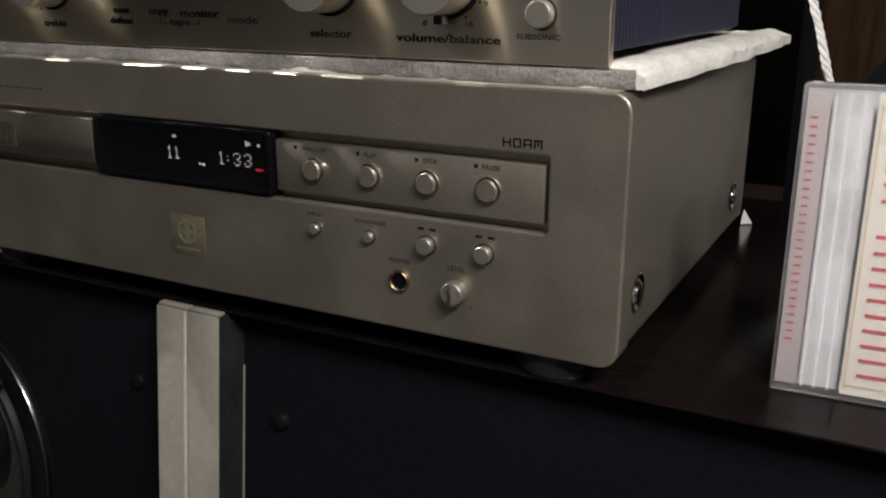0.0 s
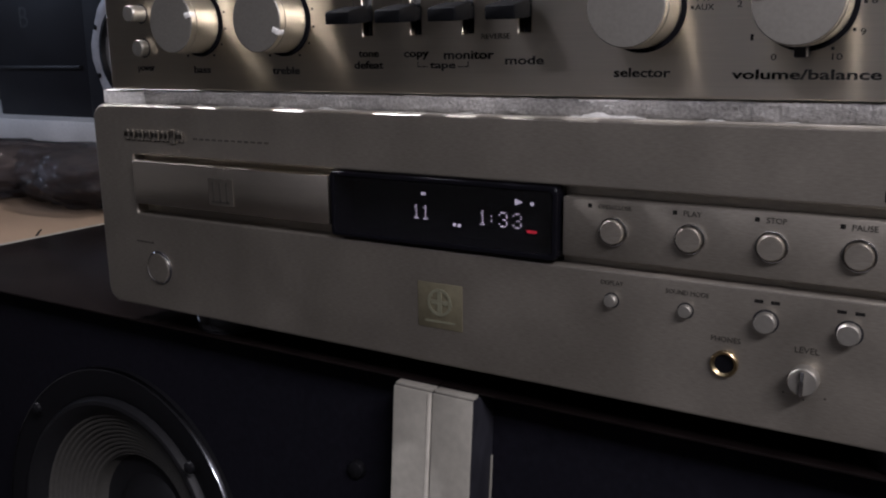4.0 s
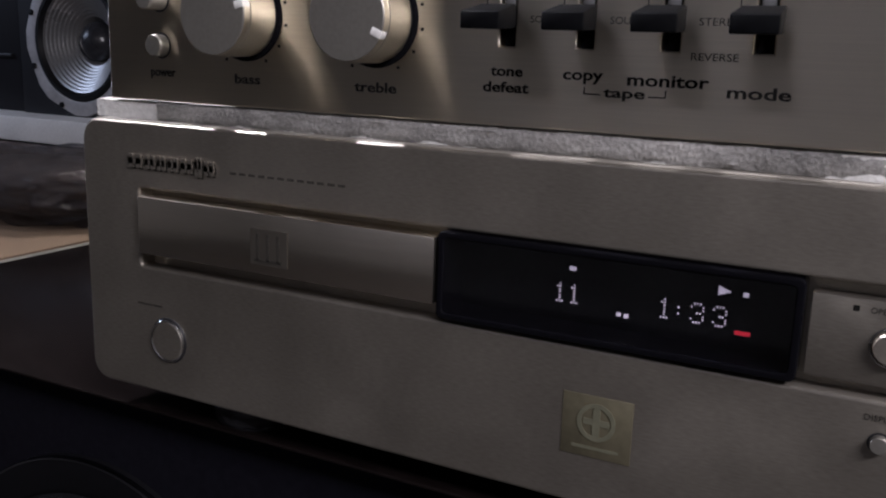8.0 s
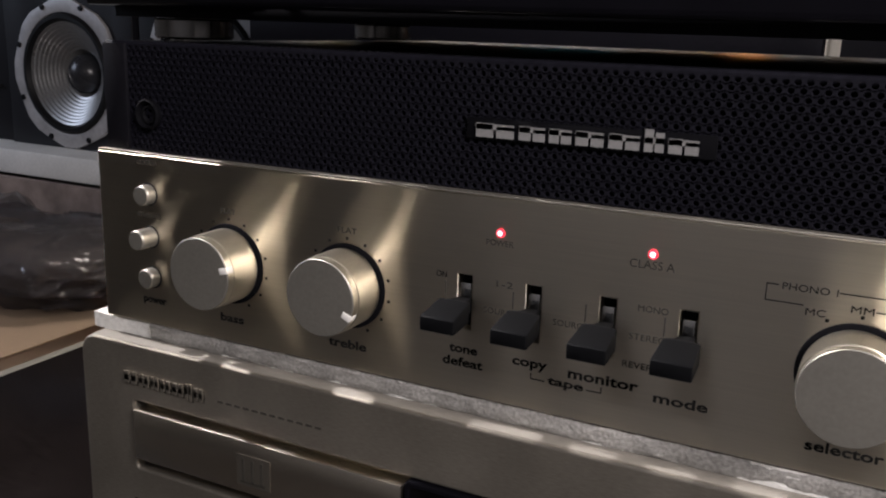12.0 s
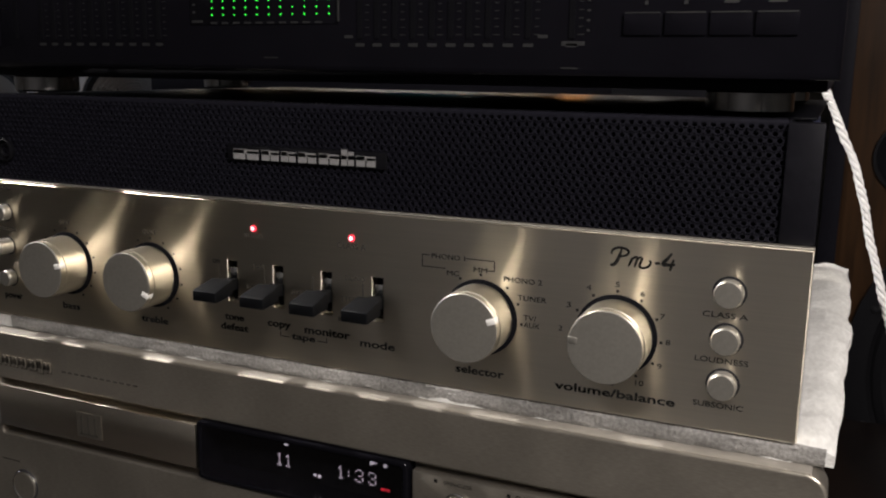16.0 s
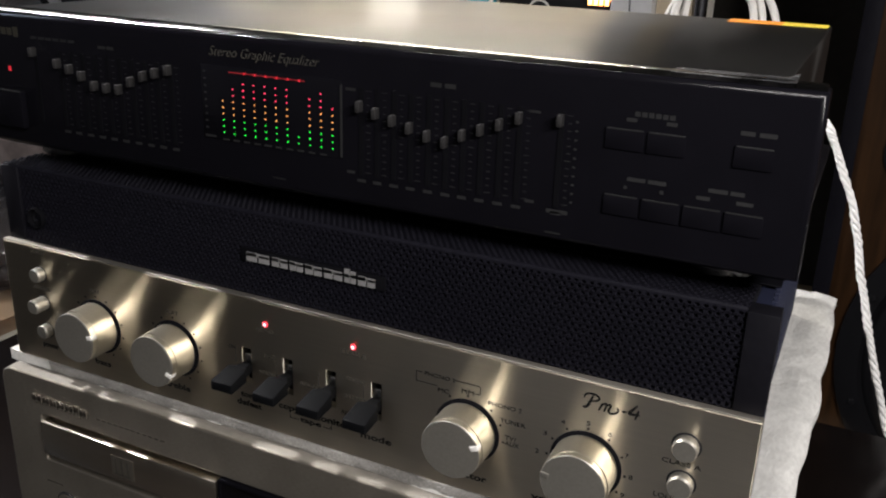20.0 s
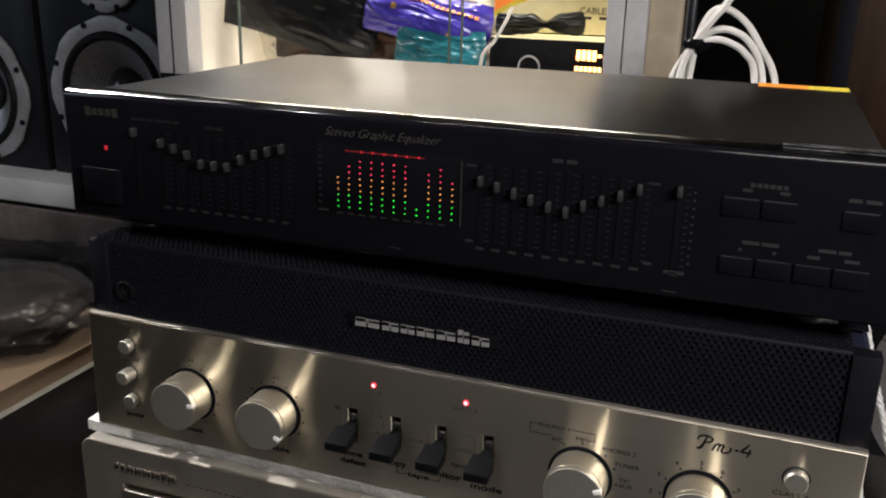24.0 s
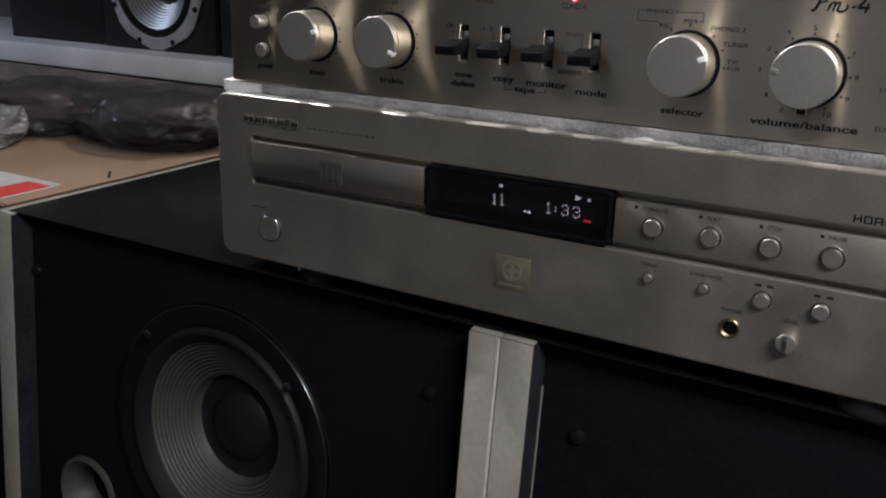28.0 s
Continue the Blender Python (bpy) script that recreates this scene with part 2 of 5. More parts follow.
M_RED_PAPER = mat("red_printed_paper", (0.62, 0.06, 0.05), 0.5, 0, 0.1, 80)
M_WHITE_PAPER = mat("white_paper", (0.50, 0.495, 0.485), 0.6, 0, 0.06, 80)
M_VENEER = mat("brown_wood_veneer", (0.0215, 0.0098, 0.0036), 0.4, 0, 0.45, 22, (7, 7, 0.6), 0.00006, stain=0.3, stain_scale=4, spec=0.25)
M_PLINTH = mat("pale_wood_board", (0.42, 0.34, 0.25), 0.6, 0, 0.12, 40, (1, 9, 9))
M_ROPE = mat("white_cotton_cord", (0.76, 0.75, 0.74), 0.8, 0, 0.08, 900, bump=0.0003)
M_CABLE = mat("white_cable_sheath", (0.66, 0.64, 0.61), 0.4, 0, 0.05, 200)
M_FRAME = mat("white_aluminium_frame", (0.62, 0.62, 0.64), 0.35, 0.2, 0.05, 100)
M_NICHE = mat("white_cabinet_lining", (0.78, 0.74, 0.66), 0.6, 0, 0.06, 30)
M_WALL = mat("grimy_dark_wall", (0.10, 0.092, 0.082), 0.85, 0, 0.15, 60, bump=0.0003, stain=0.3, stain_scale=3)
M_PLASTER = mat("pale_plaster", (0.29, 0.28, 0.265), 0.85, 0, 0.06, 60, bump=0.0003, stain=0.12, stain_scale=3)
M_BEIGE = mat("beige_wall_panel", (0.42, 0.35, 0.25), 0.7, 0, 0.08, 60)
M_FLOOR = mat("dark_floor_tile", (0.045, 0.038, 0.033), 0.45, 0, 0.2, 20)
M_DARKBAG = mat("black_plastic_film", (0.007, 0.007, 0.008), 0.34, 0, 0.2, 40, bump=0.002, spec=0.3)
M_BLUEBAG = mat("blue_plastic_packet", (0.07, 0.05, 0.42), 0.22, 0, 0.3, 30, bump=0.002, stain=0.3)
M_TEALBAG = mat("teal_plastic_packet", (0.03, 0.20, 0.25), 0.22, 0, 0.3, 30, bump=0.002)
M_ORANGE = mat("orange_print", (0.85, 0.24, 0.03), 0.45, 0, 0.1, 60)
M_GLASS_EDGE = mat("green_glass_edge", (0.10, 0.13, 0.11), 0.15, 0, 0.1, 60)
M_AMBER_PRINT = mat("amber_print", (0.45, 0.25, 0.08), 0.35, 0, 0.1, 80)
M_CREAM = mat("cream_plastic_packet", (0.80, 0.74, 0.48), 0.35, 0, 0.1, 40, bump=0.0008)
M_YELLOW = mat("yellow_sticker", (0.62, 0.50, 0.05), 0.4, 0, 0.08, 90)
M_ORANGE_STICKER = mat("orange_sticker", (0.75, 0.27, 0.03), 0.4, 0, 0.08, 90)
M_NOTCH = mat("bright_cut_metal", (0.82, 0.80, 0.76), 0.4, 0.2, 0.04, 300)
M_CLEAR = mat("clear_polystyrene", (0.93, 0.94, 0.95), 0.06, 0, 0.01, 30, trans=0.92, stain=0.01, rough_var=0.03)
M_TAPE = mat("dusty_clear_tape", (0.10, 0.10, 0.105), 0.3, 0, 0.6, 120, bump=0.0003, stain=0.3, stain_scale=60)
M_COVER = mat("ivory_cover_card", (0.42, 0.40, 0.375), 0.4, 0, 0.03, 100)
M_PINK = mat("pink_white_spine_card", (0.25, 0.215, 0.222), 0.5, 0, 0.05, 100)
M_CASE_TRAY = mat("cloudy_white_tray_plastic", (0.33, 0.33, 0.35), 0.25, 0, 0.12, 60, (1, 1, 0.1), bump=0.0006, stain=0.15, stain_scale=30)
M_TITLE = mat("dark_red_print", (0.30, 0.022, 0.035), 0.5, 0, 0.06, 200)
M_TAN = mat("tan_line_print", (0.42, 0.32, 0.17), 0.5)
# Emission added so the label glows and tints the lid's reflection.
M_AMBER = mat("amber_glow_label", (1.0, 0.42, 0.13), 0.5, emit=8.0)


# ---- mesh helpers ----
PLACE = {}


def finish(bm_or_mesh, name, material, angle=32):
    if isinstance(bm_or_mesh, bmesh.types.BMesh):
        bmesh.ops.recalc_face_normals(bm_or_mesh, faces=bm_or_mesh.faces)
        me = bpy.data.meshes.new(name)
        bm_or_mesh.to_mesh(me)
        bm_or_mesh.free()
    else:
        me = bm_or_mesh
    for m in material if isinstance(material, (list, tuple)) else (material,):
        me.materials.append(m)
    if len(me.polygons):
        me.polygons.foreach_set("use_smooth", [True] * len(me.polygons))
        me.set_sharp_from_angle(angle=radians(angle))
    return me


def thing(name, label, category, at, group="", kind=""):
    ob = tagged(new(name), label, category, group, kind)
    ob.location = at
    PLACE[ob] = Vector(at)
    return ob


def part(name, bm, material, parent=None, label="", at=(0, 0, 0), turn=None, angle=32):
    """One mesh object; its mesh is drawn round the place at, in metres of the room."""
    me = bm if isinstance(bm, bpy.types.Mesh) and len(bm.materials) else finish(bm, name, material, angle)
    ob = new(name, me)
    ob.location = at
    if turn is not None:
        ob.rotation_euler = turn
    if parent is not None:
        ob.parent = parent
        ob.matrix_parent_inverse = Matrix.Translation(-PLACE[parent])
    PLACE[ob] = Vector(at)
    if label:
        tagged(ob, label)
    return ob


def box(x0, x1, y0, y1, z0, z1, bevel=0.0, seg=2):
    bm = bmesh.new()
    bmesh.ops.create_cube(bm, size=1)
    for v in bm.verts:
        v.co = Vector(((x0 + x1) / 2 + v.co.x * (x1 - x0), (y0 + y1) / 2 + v.co.y * (y1 - y0), (z0 + z1) / 2 + v.co.z * (z1 - z0)))
    if bevel:
        bmesh.ops.bevel(bm, geom=bm.edges[:], offset=bevel, segments=seg, profile=0.5, affect="EDGES")
    return bm


def cbox(sx, sy, sz, bevel=0.0, seg=2):
    return box(-sx / 2, sx / 2, -sy / 2, sy / 2, -sz / 2, sz / 2, bevel, seg)


def lathe(profile, n=40, axis="y"):
    """profile: pairs of radius and distance along the axis (towards -y, or up)."""
    bm = bmesh.new()
    rings = []
    for r, d in profile:
        if r < 1e-6:
            rings.append([bm.verts.new((0, -d, 0) if axis == "y" else (0, 0, d))])
        else:
            ring = []
            for i in range(n):
                a = 2 * math.pi * i / n
                ring.append(bm.verts.new((r * math.cos(a), -d, r * math.sin(a)) if axis == "y" else (r * math.cos(a), r * math.sin(a), d)))
            rings.append(ring)
    for a, b in zip(rings, rings[1:]):
        for i in range(n):
            j = (i + 1) % n
            if len(a) == 1 and len(b) == 1:
                continue
            if len(a) == 1:
                bm.faces.new((a[0], b[i], b[j]))
            elif len(b) == 1:
                bm.faces.new((a[i], a[j], b[0]))
            else:
                bm.faces.new((a[i], a[j], b[j], b[i]))
    return bm


def rounded(x0, x1, z0, z1, r, n=7):
    pts = []
    for cx, cz, a0 in ((x1 - r, z1 - r, 0), (x0 + r, z1 - r, 90), (x0 + r, z0 + r, 180), (x1 - r, z0 + r, 270)):
        for i in range(n if r > 0 else 1):
            a = radians(a0 + 90 * i / max(1, n - 1))
            pts.append((cx + r * math.cos(a), cz + r * math.sin(a)))
    return pts


def plate(outer, holes, y0, y1, bevel=0.0):
    """A panel facing -y from an outline in x and z, with holes right through it."""
    bm = bmesh.new()
    edges, outer_edges = [], []
    for k, loop in enumerate([outer, *holes]):
        vs = [bm.verts.new((x, y0, z)) for x, z in loop]
        for a, b in zip(vs, vs[1:] + vs[:1]):
            e = bm.edges.new((a, b))
            edges.append(e)
    bmesh.ops.triangle_fill(bm, edges=edges, use_beauty=True)
    rim = [e for e in edges if e.is_valid]
    front = bm.faces[:]
    out = bmesh.ops.extrude_face_region(bm, geom=front)
    for v in out["geom"]:
        if isinstance(v, bmesh.types.BMVert):
            v.co.y = y1
    bmesh.ops.recalc_face_normals(bm, faces=bm.faces)
    if bevel:
        n = len(outer)
        pick = [e for e in bm.edges if all(abs(v.co.y - y0) < 1e-7 for v in e.verts) and len(e.link_faces) == 2
                and any(abs(f.normal.y) < 0.5 for f in e.link_faces)]
        bmesh.ops.bevel(bm, geom=pick, offset=bevel, segments=3, profile=0.5, affect="EDGES")
    return bm


def text_mesh(words, width, height=None, depth=0.0002, shear=0.0, bold=0.0):
    """Letters as a mesh, centred on the origin, upright and facing -y."""
    cu = bpy.data.curves.new("letters", "FONT")
    cu.body, cu.align_x, cu.align_y, cu.extrude, cu.shear = words, "CENTER", "CENTER", 0.01, shear
    cu.resolution_u, cu.offset = 3, bold
    ob = bpy.data.objects.new("letters", cu)
    scene.collection.objects.link(ob)
    dg = bpy.context.evaluated_depsgraph_get()
    me = bpy.data.meshes.new_from_object(ob.evaluated_get(dg))
    bpy.data.objects.remove(ob)
    co = np.empty(len(me.vertices) * 3)
    me.vertices.foreach_get("co", co)
    co = co.reshape(-1, 3)
    lo, hi = co.min(0), co.max(0)
    s = width / (hi[0] - lo[0])
    sz = s if height is None else height / (hi[1] - lo[1])
    mid = (lo + hi) / 2
    outc = np.stack([(co[:, 0] - mid[0]) * s, -1.0 * (co[:, 2] > 0) * depth, (co[:, 1] - mid[1]) * sz], 1)
    me.vertices.foreach_set("co", outc.ravel())
    me.materials.clear()
    return me


def letters(words, x, z, y, width, parent, material=None, height=None, name="label", shear=0.0, bold=0.0):
    return tagged(part(name, text_mesh(words, width, height, shear=shear, bold=bold), material or M_PRINT, parent, at=(x, y - 0.00005, z)), kind="stuff")


def bars(pieces, y, parent, material, name="print_bar", depth=0.0002):
    """Flat printed bars: (x, z, width, height) each, in one printed mark."""
    bm = bmesh.new()
    cx = sum(p[0] for p in pieces) / len(pieces)
    cz = sum(p[1] for p in pieces) / len(pieces)
    for x, z, w, h in pieces:
        m = Matrix.Translation((x - cx, 0, z - cz)) @ Matrix.Diagonal((w, depth, h, 1))
        bmesh.ops.create_cube(bm, size=1, matrix=m)
    ob = part(name, bm, material, parent, at=(cx, y, cz))
    return tagged(ob, kind="stuff") if len(pieces) > 1 else ob


def circle(x, z, r, n=48):
    return [(x + r * math.cos(2 * math.pi * i / n), z + r * math.sin(2 * math.pi * i / n)) for i in range(n)]


def tube(points, radius, sides=8, smooth=6):
    """A round cord through the points (Catmull-Rom)."""
    P = [Vector(p) for p in points]
    P = [2 * P[0] - P[1], *P, 2 * P[-1] - P[-2]]
    line = []
    for a, b, c, d in zip(P, P[1:], P[2:], P[3:]):
        for i in range(smooth):
            t = i / smooth
            line.append(0.5 * (2 * b + (c - a) * t + (2 * a - 5 * b + 4 * c - d) * t * t + (3 * b - a - 3 * c + d) * t ** 3))
    line.append(P[-2])
    bm = bmesh.new()
    rings = []
    for i, p in enumerate(line):
        w = (line[min(i + 1, len(line) - 1)] - line[max(i - 1, 0)]).normalized()
        u = w.cross(Vector((0.3, 1, 0.2))).normalized()
        v = w.cross(u)
        r = radius(i / len(line)) if callable(radius) else radius
        rings.append([bm.verts.new(p + r * (math.cos(2 * math.pi * k / sides) * u + math.sin(2 * math.pi * k / sides) * v)) for k in range(sides)])
    for a, b in zip(rings, rings[1:]):
        for k in range(sides):
            bm.faces.new((a[k], a[(k + 1) % sides], b[(k + 1) % sides], b[k]))
    bm.faces.new(rings[0])
    bm.faces.new(rings[-1][::-1])
    return bm


# ---- the room ----
FLOOR_Z = -0.62


def slab(name, x0, x1, y0, y1, z0, z1, material, label, category, bevel=0.0):
    return tagged(part(name, box(x0, x1, y0, y1, z0, z1, bevel), material), label, category, kind="structure")


slab("floor", -2.6, 2.2, -2.4, 1.6, FLOOR_Z - 0.05, FLOOR_Z, M_FLOOR, "dark tiled floor of the room", "floor")
slab("ceiling", -2.6, 2.2, -2.4, 1.6, 2.0, 2.05, M_PLASTER, "pale plastered ceiling of the room", "ceiling")
slab("wall_north", -2.6, 2.2, 1.5, 1.6, FLOOR_Z, 2.0, M_WALL, "grimy dark back wall of the room", "wall")
slab("wall_south", -2.6, 2.2, -2.4, -2.3, FLOOR_Z, 2.0, M_PLASTER, "pale plastered wall behind the viewer", "wall")
slab("wall_west", -2.6, -2.5, -2.3, 1.5, FLOOR_Z, 2.0, M_PLASTER, "pale plastered side wall", "wall")
slab("wall_east", 2.1, 2.2, -2.3, 1.5, FLOOR_Z, 2.0, M_PLASTER, "pale plastered side wall", "wall")


# ---- the two large loudspeakers that carry the stack ----
WX, WZ = -0.0205, -0.1442
PX, PZ = -0.1700, -0.2400
LEAN = 0.095      # the fronts lean out towards the floor
BAFFLE = 0.0205

def floor_speaker(x0, x1, with_woofer, label):
    t = 0.0205
    cab = thing("floor_speaker", label, "loudspeaker", ((x0 + x1) / 2, 0.2, FLOOR_Z), group="large loudspeakers under the stack")
    y1, z0 = 0.40, FLOOR_Z
    for a, b in ((x0, x0 + t), (x1 - t, x1)):
        side = part("side_panel", box(a, b, 0.0012, y1, z0, -0.0024), M_CAB_SIDE, cab, "dark grey-black side panel")
        part("edge_band", box(a, b, 0.0, 0.0011, z0, -0.0022, 0.0004), M_CAB_EDGE, side, "grey-beige front edge band", angle=40)
        if a > x0 and with_woofer:
            part("edge_bead", box(b - 0.0021, b - 0.0002, -0.0004, 0.0009, z0, -0.0026, 0.0004), M_BEAD, side, "pale rounded edge of the band")
        part("edge_band", box(a + 0.0002, b - 0.0002, 0.0013, y1 if a == x0 and with_woofer else 0.0056, -0.0023, -0.0008, 0.0003), M_CAB_EDGE, side, "grey-beige top edge band", angle=40)
    part("top_panel", box(x0 + 0.0105, x1 - 0.0003, 0.0060, y1, -0.0013, 0.0, 0.0004) if with_woofer else box(x0 + 0.0003, x1 - 0.0105, 0.0060, y1, -0.0013, 0.0, 0.0004), M_CAB_TOP, cab, "glossy black-brown lacquered top")
    part("top_board", box(x0 + t, x1 - t, 0.040, y1 - 0.0185, -0.02, -0.0022), M_CAB_BLACK, cab)
    part("baffle", plate([(x0 + t, z0), (x1 - t, z0), (x1 - t, -0.0022), (x0 + t, -0.0022)], [circle(WX, WZ, 0.0900), circle(PX, PZ, 0.0335)] if with_woofer else [], BAFFLE, 0.039), M_CAB_BLACK, cab, "black painted front board")
    part("back_panel", box(x0 + t, x1 - t, y1 - 0.018, y1, z0, -0.0202), M_CAB_BLACK, cab)
    part("bottom_panel", box(x0 + t, x1 - t, 0.0395, y1 - 0.0185, z0, z0 + 0.018), M_CAB_BLACK, cab)
    yb = BAFFLE
    screw = finish(lathe([(0, 0.004), (0.0025, 0.004), (0.0042, 0.0032), (0.005, 0.0015), (0.005, 0.0)], 14), "screw", M_RING)
    for sx, sz in ((-0.2290, -0.0520), (0.1600, -0.0585)) if with_woofer else ((0.2610, -0.0590), (x1 - 0.05, -0.05)):
        part("screw", screw, None, cab, "small dark screw head", at=(sx, yb, sz))
    if with_woofer:
        c = (WX, yb, WZ)
        w = part("woofer", lathe([(0.1056, 0), (0.1056, 0.0036), (0.1044, 0.0052), (0.0900, 0.0046), (0.0880, 0.0035), (0.0880, 0.001)], 80), M_RING, cab, "round woofer with satin black ring", at=c)
        part("surround", lathe([(0.0880, 0.001), (0.0874, 0.0050), (0.0858, 0.0072), (0.0836, 0.0074), (0.080, 0.0052), (0.077, 0.0018), (0.0745, -0.001)], 72), M_RUBBER, w, "black rubber surround", at=c)
        part("ring_edge", lathe([(0.1059, 0.0030), (0.1059, 0.0042), (0.1052, 0.0054), (0.1044, 0.0056)], 80), M_RING_EDGE, w, "polished outer edge", at=c)
        prof, r, d = [(0.0745, -0.001)], 0.0745, -0.001
        while r > 0.047:
            prof += [(r - 0.0012, d - 0.0006), (r - 0.0023, d - 0.0032)]
            r -= 0.0030
            d -= 0.0014
            prof.append((r, d))
        prof += [(0.0440, d - 0.003), (0.0420, d - 0.008)]
        part("cone", lathe(prof, 72), M_CONE, w, "ribbed grey paper cone", at=c)
        part("dust_cap", lathe([(0.0420, d - 0.008), (0.0400, d - 0.009), (0.0290, d - 0.0085), (0.0270, d - 0.006), (0.0180, d - 0.0015), (0.0080, d + 0.0005), (0, d + 0.001)], 48), M_RUBBER, w, "dark dust cap", at=c)
        lug = finish(lathe([(0, 0.0074), (0.0020, 0.0073), (0.0034, 0.0064), (0.0038, 0.0048)], 14), "ring_screw", M_RING)
        for k in range(4):
            a = radians(42 + 90 * k)
            part("ring_screw", lug, None, w, at=(c[0] + 0.0968 * math.cos(a), yb, c[2] + 0.0968 * math.sin(a)))
        p = (PX, yb, PZ)
        part("port", lathe([(0.034, 0.0), (0.034, 0.003), (0.031, 0.004), (0.027, 0.000), (0.020, -0.012), (0.018, -0.020)], 40), M_CONE, cab, "grey flared bass port", at=p)
        part("port_mouth", lathe([(0.0185, -0.0200), (0, -0.0200)], 40), M_VOID, cab, at=p)
    else:
        # Pale strip stands in for the glint along the inner corner.
        part("lit_corner_line", box(x0 + t, x0 + t + 0.0007, BAFFLE - 0.0009, BAFFLE - 0.0001, z0, -0.034), M_CAB_EDGE, cab, "thin pale line for the lit corner edge")
    for ob in cab.children_recursive:
        if ob.data.users == 1:
            for v in ob.data.vertices:
                v.co.y += LEAN * v.co.z
        if ob.parent == cab:
            ob.location.y += LEAN * ob.location.z
    return cab


floor_speaker(-0.2560, 0.2145, True, "large black loudspeaker with beige side edges and ribbed woofer")
floor_speaker(0.2150, 0.6850, False, "large black loudspeaker with beige side edges under the player")

# ---- disc player ----
cd = thing("disc_player", "silver champagne disc player with black display window", "disc player", (0.22, 0.14, 0.012))
Z0, Z1 = 0.012, 0.1210
outer = rounded(0.0, 0.44, Z0, Z1, 0.0085, 12)
part("front_panel", plate(outer, [rounded(0.0296, 0.4084, 0.0640, 0.0952, 0.0015, 10)], 0.0, 0.014, 0.0011), M_SATIN, cd, "satin champagne front panel", angle=12)
part("top_lip", box(0.0060, 0.4340, 0.0012, 0.0090, 0.1208, 0.12118, 0.0001), M_LIP, cd, "matt top lip behind the front edge")
for a, b in ((0.0290, 0.1634), (0.2742, 0.4090)):
    part("recess_back", box(a, b, 0.0072, 0.0138, 0.0634, 0.0958), M_SATIN, cd)
part("display_cavity", box(0.1636, 0.2740, 0.0132, 0.0138, 0.0634, 0.0958), M_VOID, cd, "dark cavity behind the window")
body = rounded(0.002, 0.438, Z0 + 0.001, Z1 - 0.001, 0.006, 12)
part("case", plate(body, [], 0.0142, 0.275, 0.0), M_SATIN, cd, "grey champagne steel case", angle=12)
part("tray_door", box(0.0312, 0.1622, -0.0028, 0.0068, 0.0698, 0.0926, 0.0009), M_TRAY, cd, "polished tray door")
dw = part("display_window", plate(rounded(0.1628, 0.2748, 0.0652, 0.0948, 0.0022, 10), [rounded(0.1652, 0.2724, 0.0676, 0.0924, 0.0014, 6)], -0.0020, 0.0131, 0.0007), M_DISPLAY, cd, "black glossy display frame", angle=12)
pane = part("pane", box(0.1652, 0.2724, -0.0018, -0.0012, 0.0676, 0.0924), M_SMOKE, dw, "smoked display pane")
pane.visible_shadow = False
part("button_panel", box(0.2762, 0.4068, 0.0006, 0.0068, 0.0676, 0.0912, 0.0007), M_SATIN, cd, "flat satin button strip")
btn = finish(lathe([(0.0046, 0), (0.0046, 0.0024), (0.0042, 0.0030), (0, 0.0031)], 32), "button", M_SATIN)
ring = finish(lathe([(0.0056, 0), (0.0056, 0.0009), (0.0052, 0.0011), (0.0049, 0.0006), (0.0049, 0)], 32), "button_ring", M_CHROME)
for x in (0.2972, 0.3264, 0.3549, 0.3828):
    b = part("play_button", btn, None, cd, "round satin button", at=(x, 0.0006, 0.0791))
    part("button_ring", ring, None, b, at=(x, 0.0005, 0.0791))
sm = finish(lathe([(0.0038, 0), (0.0038, 0.0030), (0.0034, 0.0036), (0, 0.0037)], 28), "small_button", M_KNOB_FACE)
tiny = finish(lathe([(0.0025, 0), (0.0025, 0.0022), (0.0022, 0.0026), (0, 0.0027)], 24), "tiny_button", M_KNOB_FACE)
for x, me in ((0.2975, tiny), (0.3262, tiny), (0.3547, sm), (0.3818, sm)):
    b = part("small_button", me, None, cd, "small round silver button", at=(x, 0.0, 0.0523))
    part("button_gap", lathe([(0.0045 if me is sm else 0.0031, 0.0002), (0, 0.0002)], 28), M_BLACK_PLASTIC, b, at=(x, 0.0, 0.0523))
p = part("power_button", lathe([(0.0078, 0), (0.0078, 0.0008), (0.0074, 0.0012), (0, 0.0013)], 36), M_SATIN, cd, "round power button", at=(0.0430, 0.0, 0.0352))
part("button_ring", lathe([(0.0086, 0), (0.0086, 0.0010), (0.0083, 0.0013), (0.0079, 0.0011), (0.0079, 0)], 36), M_CHROME, p, at=(0.0430, 0.0, 0.0352))
part("button_gap", lathe([(0.0093, 0.0001), (0.0091, 0.0003), (0.0086, 0.0003)], 36), M_BLACK_PLASTIC, p, at=(0.0430, 0.0, 0.0352))
j = part("headphone_socket", lathe([(0.0050, 0), (0.0050, 0.0013), (0.0045, 0.0017), (0.0036, 0.0010), (0.0033, -0.002)], 32), M_GOLD, cd, "gold-plated headphone socket", at=(0.3413, 0.0, 0.0345))
part("socket_hole", lathe([(0.0036, 0.0004), (0, 0.0004)], 28), M_VOID, j, at=(0.3413, 0.0, 0.0345))
k = part("level_knob", lathe([(0.0050, 0), (0.0050, 0.0050), (0.0046, 0.0056), (0, 0.0057)], 32), M_KNOB_FACE, cd, "small silver level knob", at=(0.3690, 0.0, 0.0340))
part("knob_pointer", cbox(0.0014, 0.0020, 0.0090, 0.0003), M_CHROME, k, at=(0.3690, -0.0062, 0.0340))
